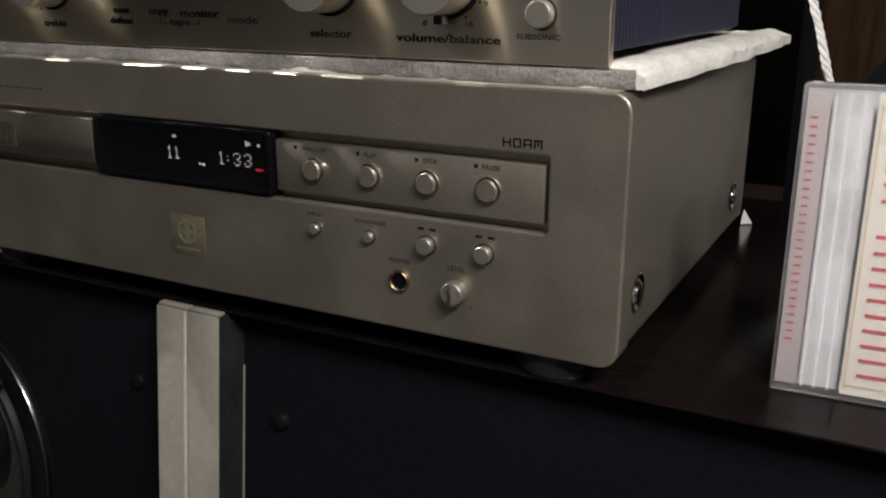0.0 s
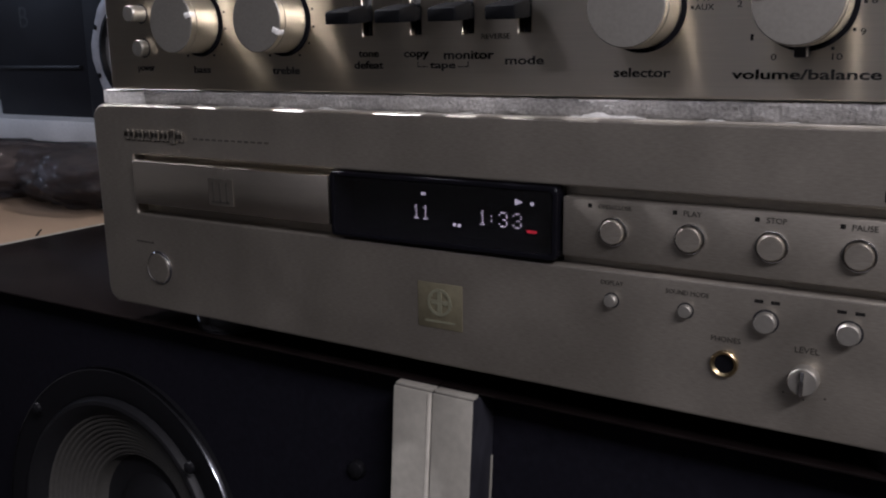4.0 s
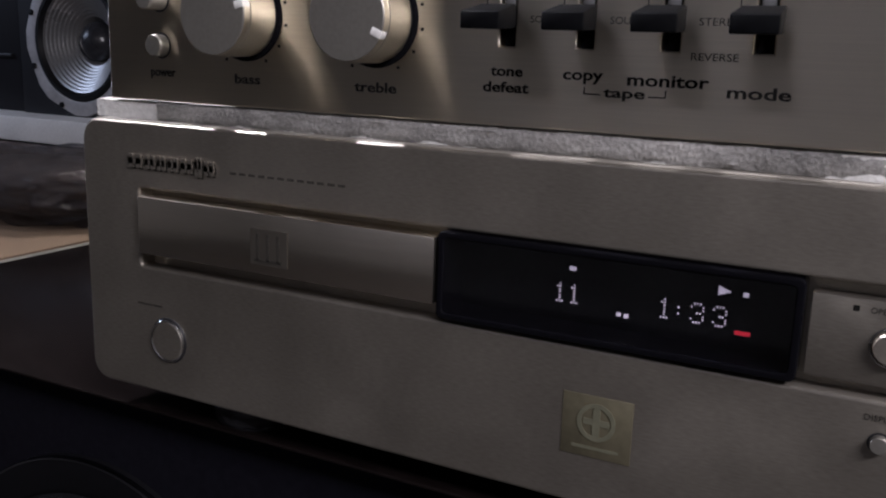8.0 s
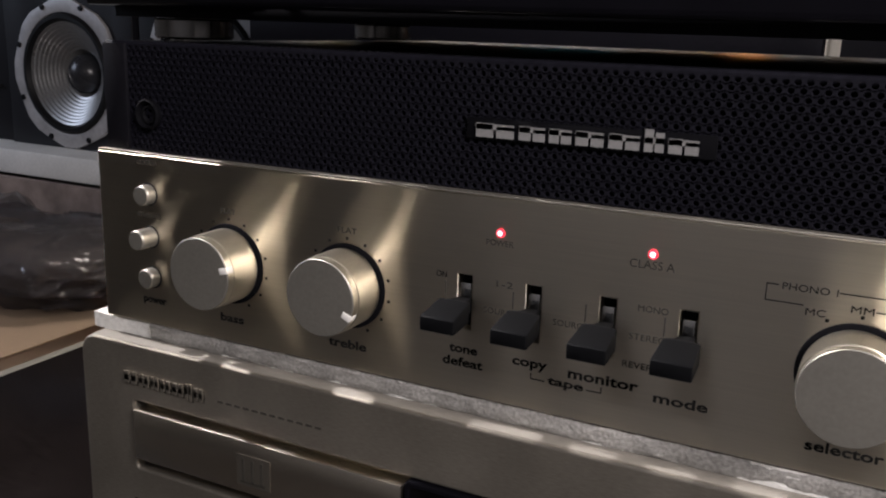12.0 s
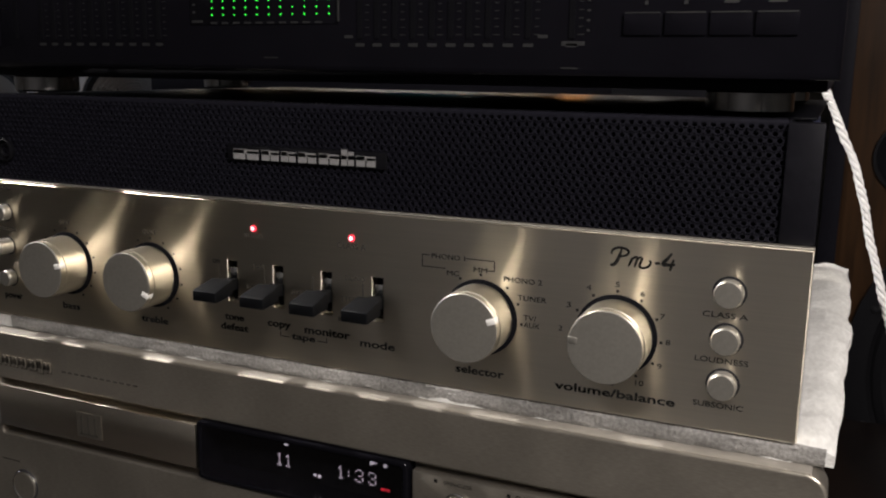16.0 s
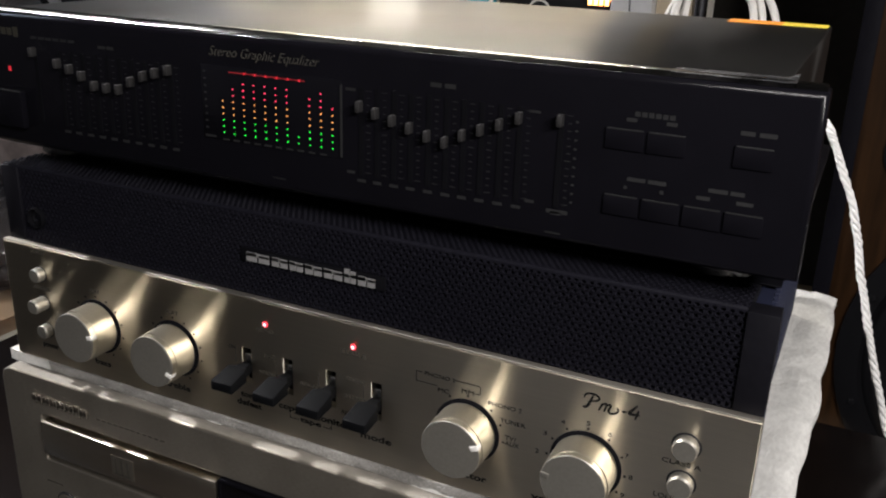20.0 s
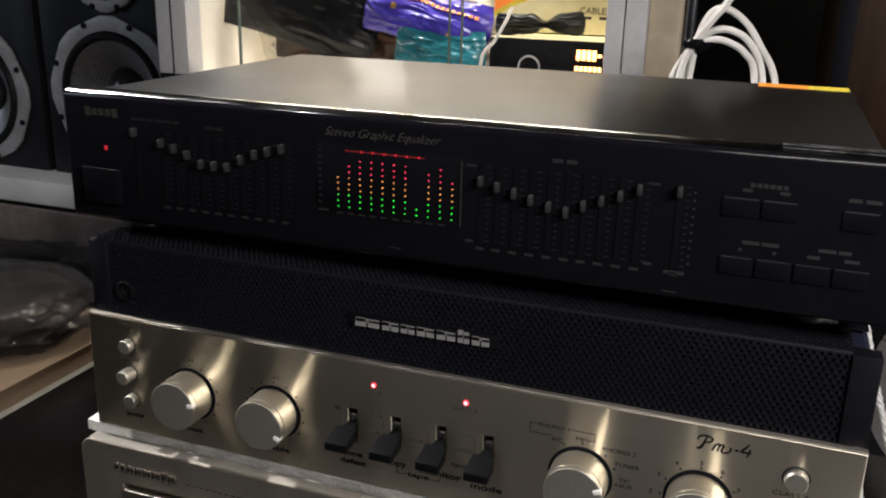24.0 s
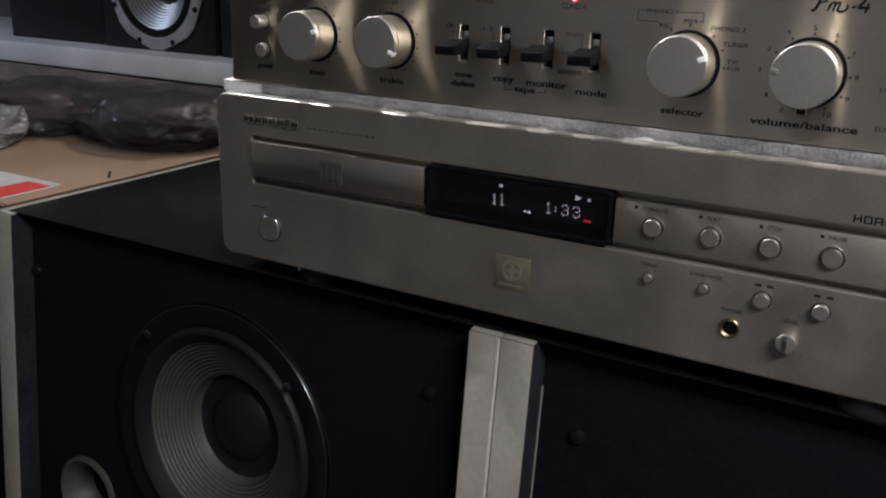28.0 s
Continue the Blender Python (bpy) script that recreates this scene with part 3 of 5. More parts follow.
bars([(0.3690, 0.0259, 0.0006, 0.0006), (0.3622, 0.0275, 0.0006, 0.0006), (0.3760, 0.0275, 0.0006, 0.0006)], 0.0, cd, M_PRINT_FAINT)
badge = part("foil_badge", box(0.2083, 0.2308, -0.0003, 0.0002, 0.0287, 0.0490, 0.0001), M_GOLDBADGE, cd, "square gold foil badge")
part("emblem_ring", lathe([(0.0062, 0.0001), (0.0062, 0.0003), (0.0048, 0.0003), (0.0048, 0.0001)], 28), M_GOLDBADGE2, badge, at=(0.2195, -0.0003, 0.0405))
part("emblem_cross", cbox(0.0022, 0.0003, 0.0095), M_GOLDBADGE2, badge, at=(0.2195, -0.00045, 0.0405))
part("emblem_cross", cbox(0.0085, 0.0003, 0.0020), M_GOLDBADGE2, badge, at=(0.2195, -0.0004, 0.0405))
bars([(0.2195, 0.0318, 0.0150, 0.0010)], -0.0003, badge, M_GOLDBADGE2)
# raised maker's badge as plain blocks
blocks = []
for i, w in enumerate((0.0085, 0.0060, 0.0048, 0.0060, 0.0066, 0.0038, 0.0056)):
    blocks.append(w)
x, pieces = 0.0247, []
for i, w in enumerate(blocks):
    h = 0.0072 if i == 5 else 0.0052
    pieces += [(x + w / 2, 0.1060 + (0.001 if i == 5 else 0), w * 0.86, h * 0.46), (x + w * 0.25, 0.1060, w * 0.30, h), (x + w * 0.72, 0.1060, w * 0.30, h)]
    x += w + 0.0005
bars(pieces, -0.0004, cd, M_SATIN, "raised_badge", 0.0012)
# The badge's cast shadow, painted as flat grey bars offset from the blocks.
bars([(px + 0.0006, pz - 0.0007, pw, ph) for px, pz, pw, ph in pieces], 0.0, cd, M_PRINT_FAINT, "painted_badge_shadow")
bars([(0.0770 + 0.0043 * i, 0.1052, 0.0030, 0.0009) for i in range(12)], 0.0, cd, M_PRINT_FAINT)
# dark block mark over the button strip
pieces = []
for i in range(4):
    cx = 0.3905 + i * 0.0044
    pieces += [(cx - 0.0014, 0.0993, 0.0008, 0.0036), (cx + 0.0014, 0.0993, 0.0008, 0.0036)]
    pieces += [[(cx, 0.0993, 0.0026, 0.0007)], [(cx, 0.1008, 0.0026, 0.0007), (cx, 0.0978, 0.0026, 0.0007)], [(cx, 0.1008, 0.0026, 0.0007), (cx, 0.0990, 0.0026, 0.0006)], [(cx, 0.1008, 0.0026, 0.0007), (cx, 0.0998, 0.0008, 0.0026)]][i]
bars(pieces, 0.0, cd, M_PRINT, "block_mark")
bars([(0.0335, 0.0485, 0.0130, 0.0008)], 0.0, cd, M_PRINT_FAINT)
letters("PHONES", 0.3413, 0.0436, 0.0, 0.0105, cd, M_PRINT_FAINT)
letters("LEVEL", 0.3690, 0.0440, 0.0, 0.0080, cd, M_PRINT_FAINT)
letters("DISPLAY", 0.2975, 0.0592, 0.0, 0.0090, cd, M_PRINT_FAINT)
letters("SOUND MODE", 0.3265, 0.0590, 0.0, 0.0160, cd, M_PRINT_FAINT)
letters("OPEN/CLOSE", 0.2975, 0.0884, 0.0006, 0.0130, cd, M_PRINT_FAINT)
letters("PLAY", 0.3270, 0.0884, 0.0006, 0.0066, cd, M_PRINT_FAINT)
letters("STOP", 0.3560, 0.0884, 0.0006, 0.0066, cd, M_PRINT_FAINT)
letters("PAUSE", 0.3838, 0.0884, 0.0006, 0.0078, cd, M_PRINT_FAINT)
for x in (0.2875, 0.3205, 0.3495, 0.3770):
    bars([(x, 0.0884, 0.0016, 0.0016)], 0.0006, cd, M_PRINT)
for x in (0.3547, 0.3818):
    bars([(x - 0.0028, 0.0594, 0.0030, 0.0012), (x + 0.0028, 0.0594, 0.0030, 0.0012)], 0.0, cd, M_PRINT)
part("disc_mark", box(0.0870, 0.1035, -0.0031, -0.0027, 0.0735, 0.0868), mat("dull_tray_print", (0.10, 0.09, 0.075), 0.4, 0.6), cd, "faint disc format mark")
bars([(0.0905, 0.0800, 0.0012, 0.0100), (0.0950, 0.0800, 0.0012, 0.0100), (0.0995, 0.0800, 0.0012, 0.0100), (0.0950, 0.0752, 0.0120, 0.0010)], -0.0032, cd, M_PRINT_FAINT)

# glowing dot-matrix figures
FONT = {"0": "01110100011001110101110011000101110", "1": "00100011000010000100001000010001110", "3": "01110100010000100110000011000101110",
        ":": "00000000000010000000001000000000000"}


DEEP = 0.0110


def dots(char, x, z, pitch_x, pitch_z):
    bm = bmesh.new()
    for i, on in enumerate(FONT[char]):
        if on == "1":
            m = Matrix.Translation(((i % 5) * pitch_x, 0, (6 - i // 5) * pitch_z)) @ Matrix.Diagonal((pitch_x * 0.50, 0.0003, pitch_z * 0.52, 1))
            bmesh.ops.create_cube(bm, size=1, matrix=m)
    return part("display_figure", bm, M_VFD, cd, "white glowing figure", at=(x, DEEP, z))


for ch, x in (("1", 0.1994), ("1", 0.2042), ("1", 0.2330), (":", 0.2372), ("3", 0.2428), ("3", 0.2494)):
    dots(ch, x, 0.0744, 0.00088, 0.00096)
bm = bmesh.new()
bm.faces.new([bm.verts.new(v) for v in ((-0.0019, 0, -0.0015), (0.0019, 0, 0), (-0.0019, 0, 0.0015))])
part("play_symbol", bm, M_VFD, cd, "white glowing play symbol", at=(0.2520, DEEP, 0.0853))
bars([(0.2580, 0.0850, 0.0016, 0.0014)], DEEP, cd, M_VFD, "glow_mark")
bars([(0.2050, 0.0855, 0.0022, 0.0013)], DEEP, cd, M_VFD, "glow_mark")
bars([(0.2208, 0.0730, 0.0013, 0.0011), (0.2232, 0.0728, 0.0014, 0.0014)], DEEP, cd, M_VFD, "glow_mark")
bars([(0.2580, 0.0733, 0.0044, 0.0012)], DEEP, cd, M_RED_DEEP, "glow_mark")
foot = finish(lathe([(0.0, 0), (0.0185, 0), (0.0190, 0.003), (0.0180, 0.0122), (0, 0.0122)], 36, "z"), "foot", M_BLACK_PLASTIC)
cap = finish(lathe([(0.0192, 0.0010), (0.0198, 0.0025), (0.0198, 0.0085), (0.0190, 0.0100)], 36, "z"), "foot_ring", M_FOOT)
for x, y in ((0.068, 0.027), (0.408, 0.024), (0.068, 0.235), (0.408, 0.235)):
    f = part("foot", foot, None, cd, "round glossy black foot", at=(x, y, 0.0))
    part("foot_ring", cap, None, f, at=(x, y, 0.0))
for y in (0.030, 0.235):
    w = part("side_screw", lathe([(0.0085, 0.0002), (0.0080, 0.0005), (0.0052, -0.0006), (0.0048, 0.0010), (0.0030, 0.0016), (0, 0.0017)], 28), M_CHROME, cd, "countersunk chrome side screw", at=(0.4384, y, 0.036), turn=(0, 0, radians(90)))

# ---- foam sheet between player and amplifier ----
bm = bmesh.new()
nx, ny = 90, 60
grid = {}
for i in range(nx + 1):
    for jj in range(ny + 1):
        u, v = i / nx, jj / ny
        wob = 0.0022 * noise.noise(Vector((3, v * 9, 1))) * (u > 0.5) + 0.0012 * noise.noise(Vector((u * 22, 5, 2)))
        x = -0.0010 + u * 0.4420 + wob * u + u * 0.0062 * math.sin(min(1.0, v * 1.35) * 1.75)
        y = 0.0090 + v * 0.346 + 0.0012 * noise.noise(Vector((u * 30, 0.5, 7))) * (1 - v)
        bump = 0.0010 * noise.noise(Vector((u * 40, v * 34, 0.3))) + 0.0006 * noise.noise(Vector((u * 120, v * 100, 4.3)))
        edge = min(u * 0.4445, (1 - u) * 0.4445, v * 0.352, (1 - v) * 0.352)
        thick = 0.0078 - (0.0012 if edge < 0.001 else 0) + bump * (1.6 if u > 0.965 or v > 0.93 else 0.25)
        if u > 0.94:
            thick += 0.0016 * min(1, (u - 0.94) / 0.03) + 0.0010 * noise.noise(Vector((u * 50, v * 16, 9.0)))
        if u > 0.985:
            thick -= 0.0026 * (u - 0.985) / 0.015
        grid[i, jj] = (bm.verts.new((x, y, 0.1212)), bm.verts.new((x, y, 0.1212 + thick)))
for i in range(nx):
    for jj in range(ny):
        for k in (0, 1):
            bm.faces.new([grid[a, b][k] for a, b in ((i, jj), (i + 1, jj), (i + 1, jj + 1), (i, jj + 1))])
for i in range(nx):
    for jj in (0, ny):
        bm.faces.new((grid[i, jj][0], grid[i + 1, jj][0], grid[i + 1, jj][1], grid[i, jj][1]))
for jj in range(ny):
    for i in (0, nx):
        bm.faces.new((grid[i, jj][0], grid[i, jj + 1][0], grid[i, jj + 1][1], grid[i, jj][1]))
foam = thing("foam_sheet", "white packing foam sheet with ragged edge under the amplifier", "foam sheet", (0.225, 0.18, 0.1212))
part("sheet", bm, M_FOAM, foam, "white foam", angle=60)
# Front strip coloured darker than the sheet: shade under the amplifier painted in.
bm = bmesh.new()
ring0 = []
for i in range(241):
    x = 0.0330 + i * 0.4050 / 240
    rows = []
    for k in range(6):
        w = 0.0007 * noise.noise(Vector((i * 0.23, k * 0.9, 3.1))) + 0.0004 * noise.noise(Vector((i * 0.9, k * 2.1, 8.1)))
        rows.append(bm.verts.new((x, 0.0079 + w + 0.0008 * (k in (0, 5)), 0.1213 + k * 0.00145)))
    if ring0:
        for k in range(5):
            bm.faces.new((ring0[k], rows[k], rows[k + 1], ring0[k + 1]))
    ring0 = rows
part("shaded_wrapped_edge", bm, M_FOAM_FILM_SHADED, foam, "greyish film-wrapped front edge, shade in its colour", angle=50)

# ---- amplifier ----
amp = thing("amplifier", "champagne silver stereo amplifier with black perforated upper front", "amplifier", (0.2185, 0.16, 0.1288))
AX0, AX1, AZ0, AZ1, AY = 0.0095, 0.4278, 0.1290, 0.2007, 0.0070
SW = (0.1802, 0.2053, 0.2306, 0.2561)
slots = [[(x - 0.0026, 0.1535), (x + 0.0026, 0.1535), (x + 0.0026, 0.1728), (x - 0.0026, 0.1728)] for x in SW]
part("faceplate", plate([(AX0, AZ0), (AX1, AZ0), (AX1, AZ1), (AX0, AZ1)], slots, AY, AY + 0.0045, 0.0005), M_BRUSH, amp, "brushed champagne aluminium faceplate", angle=12)
part("plate_edge", box(AX0, AX1, AY + 0.0003, AY + 0.0044, AZ1 + 0.0001, AZ1 + 0.0008, 0.0002), M_BRUSH_EDGE, amp, "bright top edge of the faceplate")
part("chassis", box(0.0205, 0.4165, AY + 0.012, 0.305, 0.1320, 0.2440, 0.001), M_BLACK_METAL, amp, "black steel chassis")
# Near-black block stands in for the shade inside the lever slots.
part("slot_shade", box(0.170, 0.266, AY + 0.0050, AY + 0.0110, 0.150, 0.176), M_VOID, amp)
for a in (0.0118, 0.4152):
    part("end_trim", box(a, a + 0.0122, 0.0105, 0.0215, AZ1 + 0.001, 0.2445, 0.0006), M_TRIM, amp, "black end trim")
# fins on both sides: a proud front block and a longer block set further in
for sx, xx in ((0.4166, 1), (0.0204, -1)):
    for y0, y1, reach in ((0.0205, 0.0960, 0.0052), (0.0985, 0.3030, 0.0016)):
        part("fin_backing", box(min(sx, sx + reach * xx), max(sx, sx + reach * xx), y0, y1, 0.1335, 0.2425), M_HEATSINK, amp)
        n = int((y1 - y0) / 0.0047)
        for i in range(n):
            if not i:
                blade = finish(cbox(0.0022, 0.0016, 0.108, 0.0003, 1), "fin", M_HEATSINK)
            part("fin", blade, None, amp, at=(sx + (reach + 0.0011) * xx, y0 + 0.0028 + i * 0.0047, 0.188))
part("top_cover", box(0.0130, 0.4240, 0.0420, 0.304, 0.2441, 0.2450, 0.0003), M_TOP_GLOSS, amp, "glossy black top cover")
# perforated front and its bent-over top
def perforated(nx, nz, px, pz, r):
    verts, faces = [], []
    k = 8
    for row in range(nz):
        for col in range(nx):
            cx, cz = (col + 0.5 * (row % 2)) * px, row * pz
            base = len(verts)
            for i in range(k):
                a = 2 * math.pi * (i + 0.5) / k
                verts.append((cx + r * math.cos(a), 0.0, cz + r * math.sin(a)))
            for i in range(k):
                a = 2 * math.pi * (i + 0.5) / k
                c, s = math.cos(a), math.sin(a)
                q = min(px / 2 / max(abs(c), 1e-6), pz / 2 / max(abs(s), 1e-6))
                verts.append((cx + q * c, 0.0, cz + q * s))
            for i in range(k):
                a = 2 * math.pi * (i + 0.5) / k
                verts.append((cx + r * 0.93 * math.cos(a), 0.0011, cz + r * 0.93 * math.sin(a)))
            for i in range(k):
                j2 = (i + 1) % k
                faces.append((base + i, base + j2, base + k + j2, base + k + i))
                faces.append((base + i, base + j2, base + 2 * k + j2, base + 2 * k + i))
    me = bpy.data.meshes.new("perforated_sheet")
    me.from_pydata(verts, [], faces)
    return me


g = part("perforated_front", perforated(123, 17, 0.00328, 0.00250, 0.00105), M_MESH, amp, "black perforated steel front grille", at=(0.0127, 0.0117, 0.2029), angle=20)
tagged(g, kind="stuff")
# Near-black sheet stands in for the shade behind the perforations.
part("grille_shade_sheet", box(0.0125, 0.4265, 0.0150, 0.0180, 0.2018, 0.2436), M_VOID, amp)
part("grille_top_roll", lathe([(0.0014, 0), (0.0014, 0.4030)], 10, "z"), M_MESH, amp, at=(0.0122, 0.0131, 0.2441), turn=(0, radians(90), 0))
top = perforated(123, 10, 0.00328, 0.00250, 0.00105)
part("perforated_top", top, M_MESH, amp, "black perforated top edge", at=(0.0127, 0.0145, 0.2452), turn=(radians(-90), 0, 0), angle=20)
bmj = part("headphone_socket", lathe([(0.0062, 0), (0.0062, 0.0018), (0.0054, 0.0026), (0.0045, 0.0014), (0.0040, -0.002)], 32), M_VOID, amp, "black headphone socket in the grille", at=(0.0351, 0.0117, 0.2167))
part("socket_ring", lathe([(0.0036, 0.0006), (0.0036, 0.0012), (0.0028, 0.0012), (0.0026, 0)], 28), M_RING, bmj, at=(0.0351, 0.0117, 0.2167))
part("badge_plate", box(0.1770, 0.2585, 0.0104, 0.0116, 0.2190, 0.2262, 0.0003), M_VOID, amp, "black badge plate on the grille")
x, pieces = 0.1798, []
for i, w in enumerate((0.0150, 0.0098, 0.0082, 0.0100, 0.0108, 0.0066, 0.0100)):
    h = 0.0068 if i == 5 else 0.0046
    zc = 0.2222 + (0.0011 if i == 5 else 0)
    pieces += [(x + w * 0.26, zc, w * 0.40, h), (x + w * 0.75, zc - 0.0004, w * 0.40, h - 0.0008), (x + w / 2, 0.2222 + 0.0012, w * 0.9, 0.0018)]
    x += w + 0.0006
bars(pieces, 0.0101, amp, M_LOGO, "silver_badge", 0.0006)


def big_knob(x, z, angle, name, notch=True):
    y = AY
    base = part(name, lathe([(0.0145, 0.0012), (0.0145, 0.0146), (0.0141, 0.0148), (0.0141, 0.0178), (0.0139, 0.0178)], 72), M_KNOB, amp, "turned silver knob", at=(x, y, z), angle=28)
    part("knob_face", lathe([(0.0141, 0.0178), (0.0138, 0.0181), (0.0110, 0.0182), (0, 0.0182)], 64), M_KNOB_FACE, base, "flat satin knob face", at=(x, y, z))
    part("knob_gap", lathe([(0.0161, 0.0), (0.0160, 0.0005), (0.0156, 0.0007), (0.0100, 0.0007), (0.0100, 0.0018)], 64), M_VOID, base, "black ring round the knob", at=(x, y, z))
    a = radians(angle)
    bm = cbox(0.0038, 0.0040, 0.0026, 0.0003)
    ob = part("knob_pointer", bm, M_NOTCH if notch else M_KNOB_FACE, base, "bright pointer notch" if notch else "dull pointer notch", at=(x + 0.0123 * math.cos(a), y - 0.0165, z + 0.0123 * math.sin(a)), turn=(0, -a, 0))
    return base


big_knob(0.0780, 0.1615, 14, "bass_knob")
big_knob(0.1325, 0.1612, -24, "treble_knob")
big_knob(0.3035, 0.1612, 20, "selector_knob")
vk = big_knob(0.3597, 0.1612, 173, "volume_knob", False)
part("balance_lever", cbox(0.0040, 0.0070, 0.0040, 0.0006), M_BLACK_PLASTIC, vk, "small black balance lever", at=(0.3597, 0.0030, 0.1452))


def dial_dots(x, z, angles, r=0.0188):
    bm = bmesh.new()
    for a in angles:
        m = Matrix.Translation((r * math.sin(radians(a)), 0, r * math.cos(radians(a)))) @ Matrix.Diagonal((0.0010, 0.0002, 0.0010, 1))
        bmesh.ops.create_cube(bm, size=1, matrix=m)
    part("dial_dots", bm, M_PRINT, amp, at=(x, AY - 0.0001, z))


dial_dots(0.0780, 0.1615, (-150, -125, -100, -75, -50, -25, 0, 25, 50, 75, 100, 125, 150), 0.0180)
dial_dots(0.1325, 0.1612, (-150, -125, -100, -75, -50, -25, 0, 25, 50, 75, 100, 125, 150), 0.0180)
dial_dots(0.3035, 0.1612, (-30, 0, 40, 65, 92), 0.0180)
dial_dots(0.3597, 0.1612, (-90, -62, -32, 0, 32, 62, 92, 122, 150), 0.0175)
amp_btn = finish(lathe([(0.0047, 0), (0.0047, 0.0040), (0.0042, 0.0047), (0, 0.0048)], 32), "amp_button", M_KNOB_FACE)
amp_gap = finish(lathe([(0.0055, 0.0002), (0, 0.0002)], 28), "amp_button_gap", M_BLACK_PLASTIC)
amp_btn_out = finish(lathe([(0.0047, 0), (0.0047, 0.0078), (0.0042, 0.0085), (0, 0.0086)], 32), "amp_button_long", M_KNOB_FACE)
for x, z, me, r in ((0.0370, 0.1848, amp_btn, 0.8), (0.0370, 0.1670, amp_btn_out, 0.8), (0.0373, 0.1499, amp_btn, 0.8), (0.4006, 0.1828, amp_btn, 1.0), (0.4006, 0.1652, amp_btn, 1.0), (0.4006, 0.1478, amp_btn, 1.0)):
    b = part("push_button", me, None, amp, "round silver push button", at=(x, AY, z))
    b.scale = (0.88, 1, 0.88) if r < 1 else (1.12, 1.1, 1.12)
    gb = part("button_gap", amp_gap, None, amp, at=(x, AY, z))
    gb.scale = b.scale


def lever(x):
    bm = bmesh.new()
    prof = [(0.008, 0.1604, 0.1655, 0.0024), (0.0018, 0.1602, 0.1662, 0.0030), (-0.0012, 0.1597, 0.1668, 0.0057), (-0.0134, 0.1590, 0.1642, 0.0062), (-0.0143, 0.1592, 0.1638, 0.0061)]
    rings = []
    for y, za, zb, w in prof:
        rings.append([bm.verts.new(v) for v in ((-w, y, za - 0.162), (w, y, za - 0.162), (w, y, zb - 0.162), (-w, y, zb - 0.162))])
    for a, b in zip(rings, rings[1:]):
        for i in range(4):
            bm.faces.new((a[i], a[(i + 1) % 4], b[(i + 1) % 4], b[i]))
    bm.faces.new(rings[0])
    bm.faces.new(rings[-1][::-1])
    bmesh.ops.recalc_face_normals(bm, faces=bm.faces)
    bmesh.ops.bevel(bm, geom=bm.edges[:], offset=0.0004, segments=2, profile=0.5, affect="EDGES")
    ob = part("lever_switch", bm, M_LEVER, amp, "black paddle lever switch", at=(x, 0.0, 0.1610))
    part("switch_blade", box(-0.0020, 0.0020, 0.0078, 0.0110, -0.0005, 0.0052, 0.0003), M_CHROME, ob, "bright metal blade in the slot", at=(x, 0, 0.1645))
    return ob


for x in SW:
    lever(x)
for x, w in ((0.1925, "POWER"), (0.2434, "CLASS A")):
    led = part("indicator_lamp", lathe([(0.0016, 0), (0.0016, 0.0003), (0.0011, 0.0006), (0, 0.0007)], 20), M_RED_GLOW, amp, "glowing red indicator lamp", at=(x, AY, 0.1890))
    part("lamp_core", lathe([(0.0010, 0.0007), (0.0007, 0.0009), (0, 0.0010)], 16), M_LED_CORE, led, at=(x, AY, 0.1890))
    letters(w, x, 0.1856, AY, 0.0098 if w == "POWER" else 0.0140, amp, M_PRINT_FAINT)
for w, x, z, width in (("power", 0.0378, 0.1391, 0.0125), ("bass", 0.0785, 0.1391, 0.0115), ("treble", 0.1328, 0.1387, 0.0165), ("tone", 0.1805, 0.1458, 0.0108), ("defeat", 0.1804, 0.1411, 0.0155),
                       ("copy", 0.2053, 0.1449, 0.0125), ("monitor", 0.2307, 0.1450, 0.0235), ("tape", 0.2182, 0.1404, 0.0125), ("mode", 0.2560, 0.1428, 0.0170), ("selector", 0.3039, 0.1381, 0.0215), ("volume/balance", 0.3601, 0.1376, 0.0475)):
    letters(w, x, z, AY, width, amp, M_PRINT, height=0.0028 if w == "tone" else 0.0034, bold=0.022)
